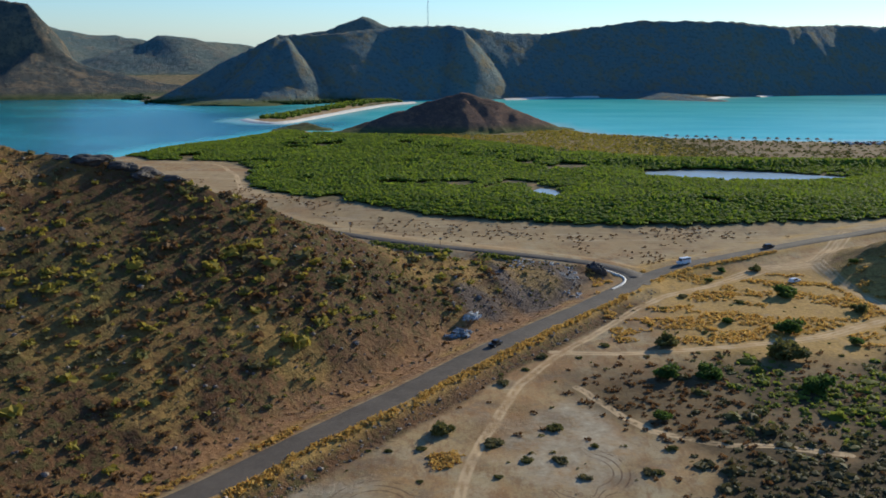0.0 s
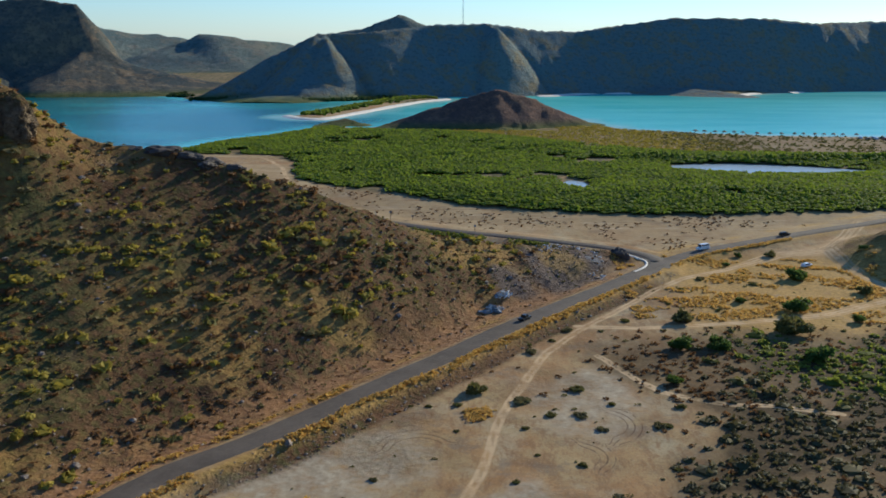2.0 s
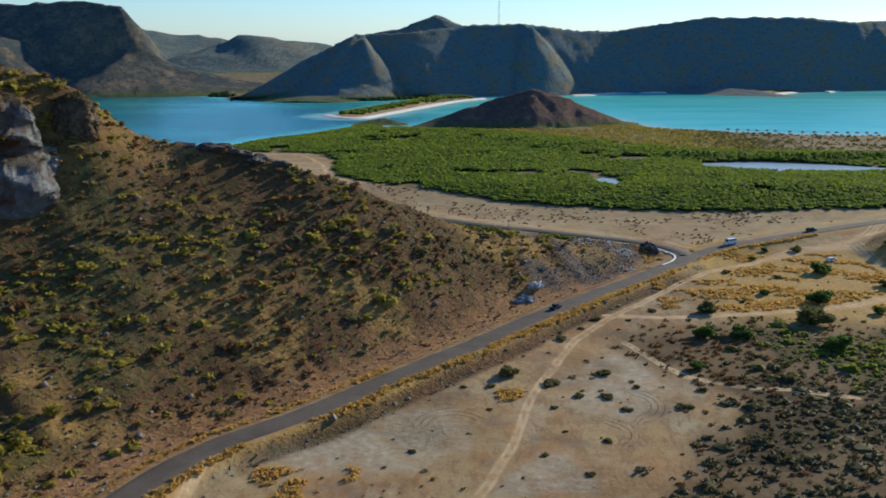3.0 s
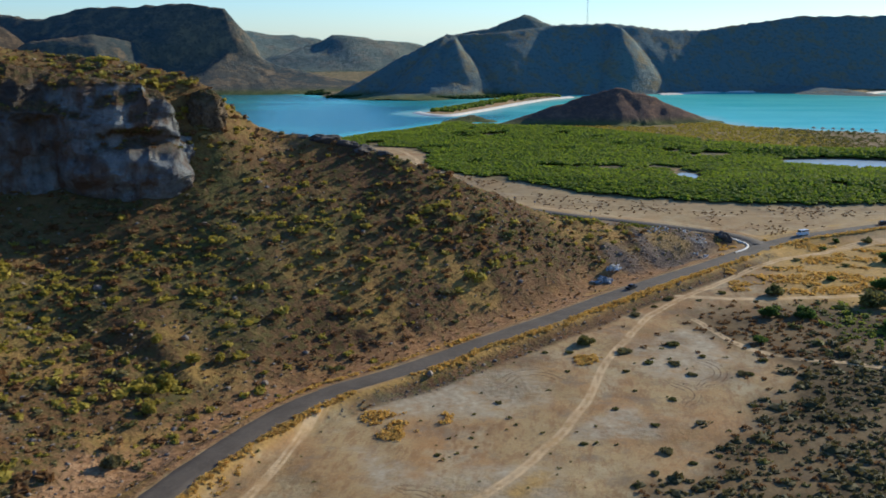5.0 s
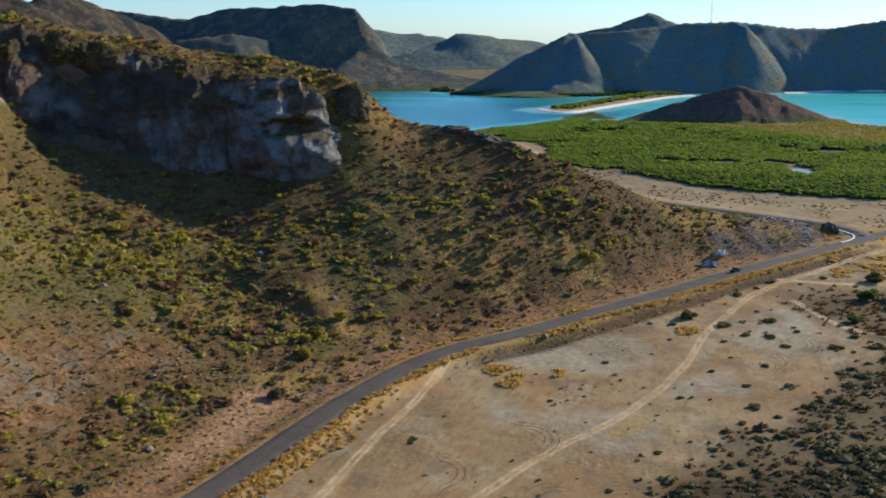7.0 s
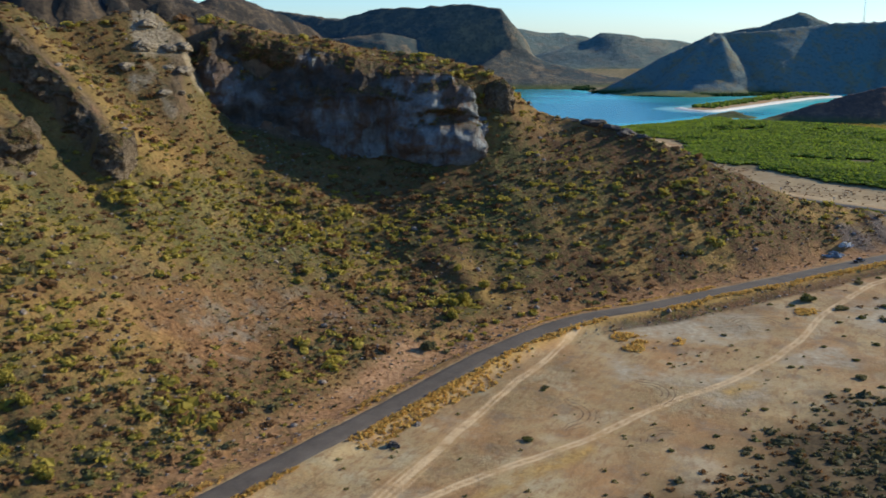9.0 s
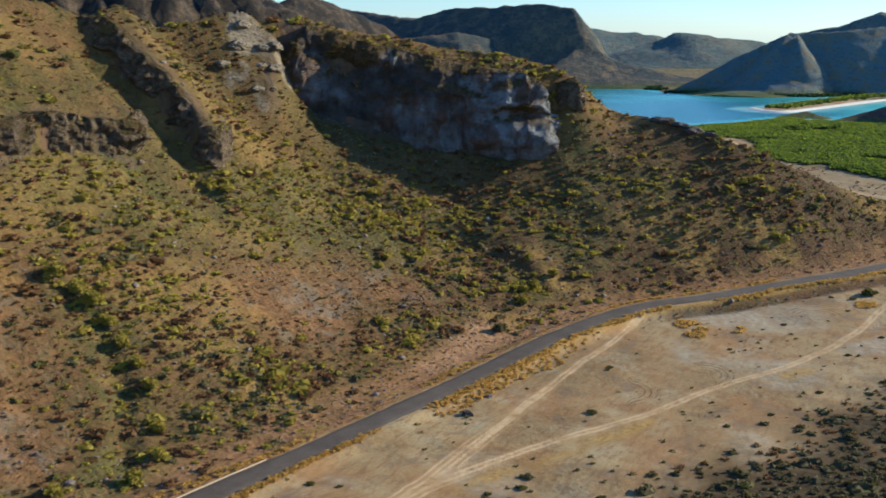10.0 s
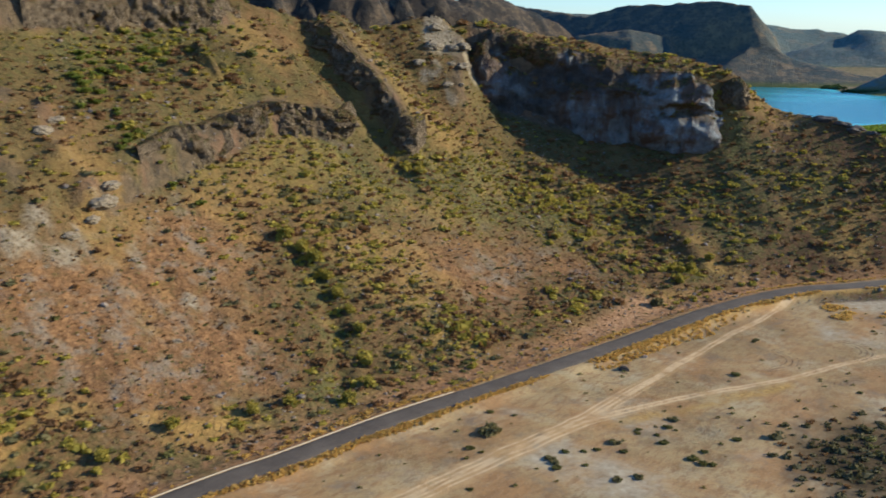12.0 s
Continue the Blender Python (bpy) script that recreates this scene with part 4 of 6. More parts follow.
dens = np.where(bare < -0.10, 0.55, 1.0) * sm["hill"] * (sm["road"] > np.interp(sy, [170, 215], [9, 17]) + np.interp(sy, [170, 215], [16, 26]) * rng.rand(len(sx))) * (1 - 0.85 * sm["rock"]) * (sm["steep"] < 0.5)
patch = fbm(sx, sy, 26, 4)
pick = rng.rand(len(sx))
limit = 0.20 + 0.34 * np.clip(patch, -0.4, 1) + 0.40 * sm["verdure"] - 0.16 * sm["bare"]
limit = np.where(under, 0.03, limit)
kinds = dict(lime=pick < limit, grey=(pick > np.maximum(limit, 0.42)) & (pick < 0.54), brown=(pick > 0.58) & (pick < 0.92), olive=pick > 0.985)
names = dict(lime=("shrubs", "yellow-green desert shrubs dotted over the stony hillside", 1.2), grey=("scrub", "grey-green low scrub on the hillside", 1.1),
             brown=("dry_scrub", "dry brown leafless scrub covering the hillside", 1.05), olive=("shrubs", "dark olive shrubs on the hillside", 1.25))
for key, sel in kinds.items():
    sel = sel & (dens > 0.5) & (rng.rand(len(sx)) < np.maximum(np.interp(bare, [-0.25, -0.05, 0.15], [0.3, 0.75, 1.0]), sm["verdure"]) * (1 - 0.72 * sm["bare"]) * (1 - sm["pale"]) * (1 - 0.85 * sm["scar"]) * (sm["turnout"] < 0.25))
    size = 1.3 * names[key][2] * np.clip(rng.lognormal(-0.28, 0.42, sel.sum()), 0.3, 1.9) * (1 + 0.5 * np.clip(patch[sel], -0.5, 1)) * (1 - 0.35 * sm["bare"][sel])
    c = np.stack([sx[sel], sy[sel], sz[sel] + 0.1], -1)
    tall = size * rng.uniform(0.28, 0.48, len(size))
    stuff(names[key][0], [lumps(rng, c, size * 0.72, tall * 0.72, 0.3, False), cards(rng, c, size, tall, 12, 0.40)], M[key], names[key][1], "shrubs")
# small tussocks and twigs between the shrubs
ux, uy = jittered(rng, (-285, 58, -120, 322), 2.1)
uz, um = land(ux, uy)
ok = (um["hill"] > 0.5) & (um["road"] > 6 + 16 * rng.rand(len(ux))) & (um["rock"] < 0.5) & (um["steep"] < 0.5) & (rng.rand(len(ux)) < 0.68)
tone = fbm(ux, uy, 18, 4) + rng.normal(0, 0.16, len(ux))
for key, lo, hi, label in (("brown", -9, -0.02, "small dry brown tussocks between the shrubs"), ("grey", -0.02, 0.16, "small grey-green tussocks between the shrubs"), ("olive", 0.16, 9, "small olive tussocks between the shrubs")):
    sel = ok & (tone > lo) & (tone <= hi)
    size = rng.uniform(0.25, 0.6, sel.sum())
    stuff("tussocks", [cards(rng, np.c_[ux[sel], uy[sel], uz[sel]], size * 1.2, size * 0.6, 7, 0.5)], M[key], label, "tussocks")


# ---- cliff wall ----
def cliff_wall():
    line = smooth_line([p[:2] for p in CLIFF], 0.8)
    tall = polyline(line[:, 0], line[:, 1], CLIFF)[1][0]
    d = np.gradient(line, axis=0)
    d /= np.linalg.norm(d, axis=1)[:, None]
    out = np.stack([d[:, 1], -d[:, 0]], 1)
    foot = height_at(*(line + out * 6.0).T) - 3
    top = height_at(*(line - out * 11.0).T) + 0.3
    top = foot + 2 + (top - foot - 2) * np.clip(tall / 22, 0, 1)
    run = np.arange(len(line)) * 0.8
    rows = 46
    v = np.linspace(0, 1, rows)
    vv, rr = np.meshgrid(v, run)
    z = foot[:, None] + (top - foot)[:, None] * np.minimum(vv * 1.12, 1) ** 0.95
    tier = np.clip(vv + 0.42 * fbm(rr, 0 * rr, 30, 3) * np.sin(np.pi * vv), 0, 1)
    lean = np.interp(tier, [0, 0.10, 0.28, 0.46, 0.54, 0.72, 0.80, 0.90, 1.0], [3.5, 4.2, 6.4, 5.6, 2.6, 1.4, -0.8, -4.5, -11.5])
    fade = np.clip(tall / 14, 0.1, 1)[:, None] * np.interp(vv, [0, 0.85, 1], [1, 1, 0.25])
    buttress = 5.0 * creases(rr + 6 * fbm(rr, z, 12, 3), z * 0.45, 24, 3) + 1.8 * creases(rr * 1.2, z * 0.9 + 40, 9, 3)
    ledgy = 5.0 * fbm(rr * 0.6, z * 1.2, 15, 3) + 2.6 * fbm(rr * 0.5, z * 1.5, 7, 4) + 1.0 * fbm(rr, z, 3.0, 4) + 0.5 * fbm(rr, z, 1.2, 3)
    off = lean * np.clip(tall / 22, 0.15, 1)[:, None] + fade * (buttress - 2.0 + ledgy)
    u = rr / rr.max()
    swell = lambda cu, wu, cv, wv: np.exp(-((u - cu) / wu) ** 2 - ((vv - cv) / wv) ** 2)
    off = off + fade * (4.5 * swell(0.86, 0.10, 0.16, 0.16) - 4.0 * swell(0.80, 0.12, 0.48, 0.10) + 4.0 * swell(0.46, 0.05, 0.4, 0.3) + 2.5 * swell(0.60, 0.06, 0.62, 0.12) - 3.0 * swell(0.52, 0.04, 0.15, 0.2) - 2.5 * swell(0.22, 0.15, 0.32, 0.3) + 2.5 * swell(0.22, 0.2, 0.80, 0.08) + 2.6 * swell(0.33, 0.04, 0.6, 0.25))
    off = off - 1.6 * fade * step(creases(rr * 1.0 + 3 * fbm(rr, z, 5, 3), z * 0.35 + 70, 13, 2), 1.22, 1.42)
    off = off + fade * (5.0 * np.exp(-((u - 0.72) / 0.15) ** 2 - ((vv - 0.24) / 0.17) ** 2) - 5.5 * np.exp(-((u - 0.28) / 0.17) ** 2) * (1 - step(vv, 0.6, 0.95)) - 3.5 * np.exp(-((u - 0.60) / 0.03) ** 2) * (1 - step(vv, 0.5, 0.9)))
    pts = np.stack([line[:, None, 0] + out[:, None, 0] * off, line[:, None, 1] + out[:, None, 1] * off, z + 0.7 * fade * fbm(rr, z + 200, 4, 3)], -1)
    i = np.arange(len(line) * rows).reshape(len(line), rows)
    f = np.stack([i[:-1, :-1], i[1:, :-1], i[1:, 1:], i[:-1, 1:]], -1).reshape(-1, 4)
    du, dv = np.gradient(pts, axis=0), np.gradient(pts, axis=1)
    up = np.cross(du, dv)
    up = np.abs(up[..., 2]) / (np.linalg.norm(up, axis=2) + 1e-9)
    soil = np.clip(step(up, 0.50, 0.72) * step(vv, 0.30, 0.5) + step(vv + 0.5 * fbm(rr, z, 16, 4), 0.84, 0.92), 0, 1)
    ob = raw_mesh("cliff", pts.reshape(-1, 3), f, M["cliff"], smooth=False)
    ob.data.attributes.new("soil", "FLOAT", "POINT").data.foreach_set("value", soil.ravel().astype(np.float32))
    # brown upper rock plus the left alcove's shade, painted; foot and nose are pale
    rock_shade = step(0.9 - 0.75 * u + 0.35 * step(vv, 0.35, 0.7) + 0.7 * fbm(rr, z * 1.5, 16, 4), 0.60, 1.02)
    ob.data.attributes.new("rock_shade", "FLOAT", "POINT").data.foreach_set("value", rock_shade.ravel().astype(np.float32))
    q = np.random.RandomState(12)
    grow = pts[(soil > 0.5) & (q.rand(*soil.shape) < 0.16)]
    grow = grow + q.normal(0, 0.5, grow.shape) * (1, 1, 0.2)
    size = q.uniform(0.4, 1.1, len(grow))
    for key, part_, label in (("olive", slice(0, None, 2), "olive shrubs growing on the cliff ledges"), ("lime", slice(1, None, 6), "yellow-green shrubs growing on the cliff ledges"), ("brown", slice(3, None, 2), "dry brown scrub capping the cliff")):
        stuff("shrubs", [cards(q, grow[part_], size[part_], size[part_] * 0.7, 16, 0.4)], M[key], label, "shrubs")
    return tagged(ob, "pale grey rock cliff with brown streaks and dark cracks", "cliff", kind="structure")


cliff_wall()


def rock_face(points, label, seed, reach=3.5):
    """A low craggy face along a line of x, y, height; it looks to the right of the line."""
    line = smooth_line([p[:2] for p in points], 0.6)
    tall = polyline(line[:, 0], line[:, 1], points)[1][0]
    d = np.gradient(line, axis=0)
    d /= np.linalg.norm(d, axis=1)[:, None]
    out = np.stack([d[:, 1], -d[:, 0]], 1)
    foot = height_at(*(line + out * reach).T) - 1.0
    top = np.maximum(height_at(*(line - out * (reach * 1.3)).T) - 0.1, foot + 1)
    rows = 22
    vv, rr = np.meshgrid(np.linspace(0, 1, rows), np.arange(len(line)) * 0.6)
    z = foot[:, None] + (top - foot)[:, None] * np.minimum(vv * 1.15, 1)
    lean = np.interp(vv, [0, 0.15, 0.45, 0.7, 0.85, 1], [0.85, 0.7, 0.5, 0.3, -0.1, -1.3]) * reach
    rough = 2.8 * creases(rr + 40 * seed, z * 0.6, 9, 3) - 1.5 * step(creases(rr + 17 * seed, z * 0.5, 6, 2), 1.15, 1.35) + 2.8 * fbm(rr + 9 * seed, z * 1.6, 6, 4) + 1.7 * fbm(rr, z * 1.3 + 7 * seed, 2.4, 4) - 1.6
    fade = np.clip(tall / 5, 0.15, 1.2)[:, None] * np.interp(vv, [0, 0.8, 1], [1, 1, 0.2])
    off = lean * np.clip(tall / 5, 0.3, 1)[:, None] + rough * fade
    pts = np.stack([line[:, None, 0] + out[:, None, 0] * off, line[:, None, 1] + out[:, None, 1] * off, z + 0.5 * fade * fbm(rr, z + 90 * seed, 2.5, 3)], -1)
    i = np.arange(len(line) * rows).reshape(len(line), rows)
    f = np.stack([i[:-1, :-1], i[1:, :-1], i[1:, 1:], i[:-1, 1:]], -1).reshape(-1, 4)
    up = np.cross(np.gradient(pts, axis=0), np.gradient(pts, axis=1))
    up = np.abs(up[..., 2]) / (np.linalg.norm(up, axis=2) + 1e-9)
    ob = raw_mesh("rock_face", pts.reshape(-1, 3), f, M["outcrop"], smooth=False)
    soil = np.clip(step(up, 0.45, 0.7) + step(vv + 0.4 * fbm(rr, z, 5, 3), 0.86, 0.95), 0, 1)
    ob.data.attributes.new("soil", "FLOAT", "POINT").data.foreach_set("value", soil.ravel().astype(np.float32))
    return tagged(ob, label, "rock", kind="structure")


rock_face([(-201, -28, 0.5), (-203, -20, 3.5), (-204, -8, 5.5), (-206, 8, 5), (-206, 26, 5.5), (-203, 44, 6.5), (-200, 56, 6), (-202, 64, 3), (-208, 71, 1)], "weathered grey-brown rock band along the foot of the spur", 1)
rock_face([(-240, 75, 2), (-226, 79.5, 8), (-213, 83, 10), (-203, 84, 10), (-196, 82, 8), (-191, 86, 5), (-191, 93, 1)], "dark rock wall along the side of a gully", 2, 3.0)
rock_face([(-249, -34, 1), (-247, -14, 4), (-246, 4, 4), (-243, 22, 5), (-242, 34, 5), (-243, 48, 1)], "weathered rock ledge high on the ridge", 3)


# ---- small builders ----
def part(name, bm, mat, parent=None, label="", smooth=False):
    me = bpy.data.meshes.new(name)
    bm.to_mesh(me)
    bm.free()
    me.polygons.foreach_set("use_smooth", np.full(len(me.polygons), smooth))
    me.materials.append(mat)
    ob = new(name, me)
    if parent:
        ob.parent = parent
    return tagged(ob, label)


def thing(name, label, category, group="", place=(0, 0, 0), turn=0.0, scale=1.0):
    ob = new(name)
    ob.matrix_basis = Matrix.Translation(place) @ Matrix.Rotation(turn, 4, "Z") @ Matrix.Scale(scale, 4)
    return tagged(ob, label, category, group)


def at(x, y, turn=0.0, scale=1.0, sink=0.0):
    m = Matrix.Translation((x, y, float(height_at(x, y)[0]) - sink)) @ Matrix.Rotation(turn, 4, "Z")
    return m @ Matrix.Scale(scale, 4)


def box(bm, x0, x1, y0, y1, z0, z1, bevel=0.0, taper=1.0):
    made = bmesh.ops.create_cube(bm, size=1)["verts"]
    for v in made:
        k = taper if v.co.z > 0 else 1
        v.co = Vector(((x0 + x1) / 2 + v.co.x * (x1 - x0) * k, (y0 + y1) / 2 + v.co.y * (y1 - y0) * k, (z0 + z1) / 2 + v.co.z * (z1 - z0)))
    if bevel:
        edges = list({e for v in made for e in v.link_edges})
        bmesh.ops.bevel(bm, geom=edges, offset=bevel, segments=2, affect="EDGES")
    return bm


def tube(bm, points, radii, sides=6):
    """A tapered, bent tube through points."""
    rings = []
    for k, (p, r) in enumerate(zip(points, radii)):
        p = Vector(p)
        way = (Vector(points[min(k + 1, len(points) - 1)]) - Vector(points[max(k - 1, 0)])).normalized()
        q = way.to_track_quat("Z", "Y")
        rings.append([bm.verts.new(p + q @ Vector((r * math.cos(a), r * math.sin(a), 0))) for a in np.linspace(0, 2 * math.pi, sides, endpoint=False)])
    for a, b in zip(rings[:-1], rings[1:]):
        for i in range(sides):
            bm.faces.new((a[i], a[(i + 1) % sides], b[(i + 1) % sides], b[i]))
    bm.faces.new(rings[-1])
    return bm


# ---- bushes that stand singly ----
def bush(name, label, category, seed, wide, tall, lumpy, leaves, size, mat, stems=4, group=""):
    """A bush or small tree: bent stems and a crown of many leaf clumps round several uneven heads."""
    r = np.random.RandomState(seed)
    root = thing(name, label, category, group)
    heads = []
    for k in range(stems):
        a = 6.28 * k / stems + r.uniform(-0.5, 0.5)
        reach = wide * r.uniform(0.2, 0.5)
        tip = (reach * math.cos(a), reach * math.sin(a), tall * r.uniform(0.3, 0.6))
        bm = tube(bmesh.new(), [(0.1 * math.cos(a), 0.1 * math.sin(a), -0.3), (tip[0] * 0.4, tip[1] * 0.4, tip[2] * 0.55), tip], [0.05 * tall, 0.035 * tall, 0.012 * tall])
        part("stem" if tall < 2 else "limb", bm, M["wood"], root)
        heads.append(tip)
    heads += [(r.normal(0, 0.16) * wide, r.normal(0, 0.16) * wide, tall * r.uniform(0.2, 0.7)) for _ in range(lumpy)]
    heads = np.array(heads)
    rad = wide * r.uniform(0.22, 0.36, len(heads))
    high = np.minimum(tall * r.uniform(0.22, 0.36, len(heads)), rad)
    low = heads - np.stack([0 * rad, 0 * rad, high * 0.6], -1)
    v, f = cards(r, np.maximum(low, (-99, -99, 0.05)), rad, high * 1.5, leaves, size)
    v[:, 2] = np.maximum(v[:, 2], 0.02)
    crown = raw_mesh("crown", v, f, mat, False, root)
    core_v, core_f = lumps(r, heads * (1, 1, 0.85), rad * 0.62, high * 0.7, 0.3)
    core_v[:, 2] = np.maximum(core_v[:, 2], 0.0)
    raw_mesh("inner_crown", core_v, core_f, mat, False, root)
    return root


TREES = [(89, 314, 2.0), (96, 325, 2.2), (108, 326, 2.9), (109, 297, 3.6), (98, 262, 3.6), (90, 242, 3.2), (66, 228, 3.3), (56, 228, 2.9), (61, 252, 2.2), (83, 271, 1.7),
         (49, 203, 2.0), (0, 195, 1.7), (90, 221, 3.8), (113, 253, 2.0), (126, 282, 1.8), (140, 322, 1.7)]
tree_forms = [bush("bush", "rounded dark green desert bush standing on dry ground", "bush", 11 + k, 1.7, 1.05, 8, 70, 0.28, M["green" if k != 2 else "olive"], 4, "large bushes of the plain") for k in range(3)]
r = np.random.RandomState(5)
for k, (x, y, size) in enumerate(TREES):
    m = at(x, y, r.uniform(0, 6.28), size * 0.72)
    if k < 3:
        tree_forms[k].matrix_basis = m
    else:
        copy_thing(tree_forms[k % 3], m)
LOW = [(24, 182, 3.3), (17, 182, 2.3), (11, 175, 1.6), (32, 189, 2.0), (41, 177, 1.7), (25, 198, 2.0), (-15, 186, 1.2), (-11, 186, 1.4), (11, 190, 1.9), (-4, 187, 1.3), (-4, 173, 1.2), (48, 188, 1.8), (26, 242, 1.5), (67, 283, 1.4),
       (36, 242, 1.5), (21, 233, 1.6), (15, 224, 1.6), (44, 251, 1.6), (54, 243, 1.7), (1, 130, 1.5), (28, 175, 1.2), (43, 177, 1.3), (17, 142, 1.6), (22, 158, 1.5), (19, 129, 1.8), (-2, 97, 1.2), (41, 157, 1.6), (24, 124, 1.5), (-56, 89, 1.1),
       (-33, -2, 1.5), (-53, 6, 1.4), (-48, 12, 1.6), (-59, -22, 1.3), (-49, 56, 1.6), (-66, -44, 1.4), (-60, -16, 1.3), (-44, -21, 1.4), (-87, -8, 1.2), (-56, 87, 1.1), (12, 112, 1.3), (16, 118, 1.1), (8, 150, 1.0), (30, 128, 1.4),
       (13, 162, 1.0), (-20, 150, 0.8), (-30, 120, 0.9), (-10, 76, 1.2), (-18, 64, 1.1), (-26, 30, 1.3), (-32, 15, 1.2), (60, 268, 1.4), (74, 262, 1.5), (76, 296, 1.4), (92, 290, 1.6), (68, 246, 1.4),
       (-81, -6, 1.1), (-80, -18, 2.6), (-78, -28, 1.3), (-75, -28, 1.2), (-57, -13, 1.3), (-61, -21, 1.1), (-57, -24, 1.5), (-53, -19, 1.2), (-55, -10, 1.2), (-54, -4, 1.2), (-50, -7, 1.2), (-52, 4, 1.2), (-48, 6, 1.3), (-49, 17, 1.3), (-36, -1, 1.7), (-35, 4, 1.6), (-31, -1, 1.4), (-41, -17, 1.2), (-45, 3, 1.4)]
low_forms = [bush("low_bush", "low spreading dark green bush on bare clay", "bush", 31 + k, 1.5, 0.45, 7, 50, 0.30, M["olive" if k else "grey"], 4, "low bushes of the plain") for k in range(4)]
for k, (x, y, size) in enumerate(LOW):
    m = at(x, y, r.uniform(0, 6.28), size * 0.64 * r.uniform(0.85, 1.15))
    if k < 4:
        low_forms[k].matrix_basis = m
    else:
        copy_thing(low_forms[k % 4], m)
gully_form = bush("tall_shrub", "bright yellow-green shrub at the foot of the gully", "shrub", 51, 1.3, 1.5, 5, 50, 0.32, M["lime"], 4, "green shrubs in the gullies")
GULLY = [(-103, 143, 1.7), (-100, 137, 2.0), (-101, 131, 1.5), (-98, 124, 1.7), (-97, 147, 1.6), (-92, 152, 1.3), (-107, 148, 1.4), (-174, 3, 2.2), (-169, 6, 2.0), (-164, 7, 2.2), (-158, 6, 1.7), (-152, 4, 1.8), (-145, 2, 1.6), (-138, -1, 1.6), (-128, -9, 1.5),
         (-121, -16, 1.4), (-119, -26, 1.5), (-128, -50, 1.6), (-133, -70, 1.5), (-133, -88, 1.6), (-126, -40, 1.4)]
for k, (x, y, size) in enumerate(GULLY):
    m = at(x, y, r.uniform(0, 6.28), size)
    if k:
        copy_thing(gully_form, m)
    else:
        gully_form.matrix_basis = m
lush_form = bush("green_shrub", "lush green shrub in the high gully", "shrub", 71, 1.6, 1.0, 4, 40, 0.34, M["lush"], 3, "lush shrubs in the high gully")
lush_line = smooth_line([(-246, 34), (-242, 22), (-238, 1), (-232, -23), (-222, -25), (-212, -30), (-200, -18)], 1.2)
for k, (x, y) in enumerate(lush_line):
    m = at(x + r.normal(0, 4.5), y + r.normal(0, 4.5), r.uniform(0, 6.28), r.uniform(0.7, 1.6))
    if k:
        copy_thing(lush_form, m)
    else:
        lush_form.matrix_basis = m
m = at(-96, 103, 0.4, 2.9)
wide_bush = bush("grey_bush", "broad grey-green bush beside the road, casting a long shadow", "bush", 61, 1.5, 1.2, 6, 70, 0.3, M["grey"], 4)
wide_bush.matrix_basis = m


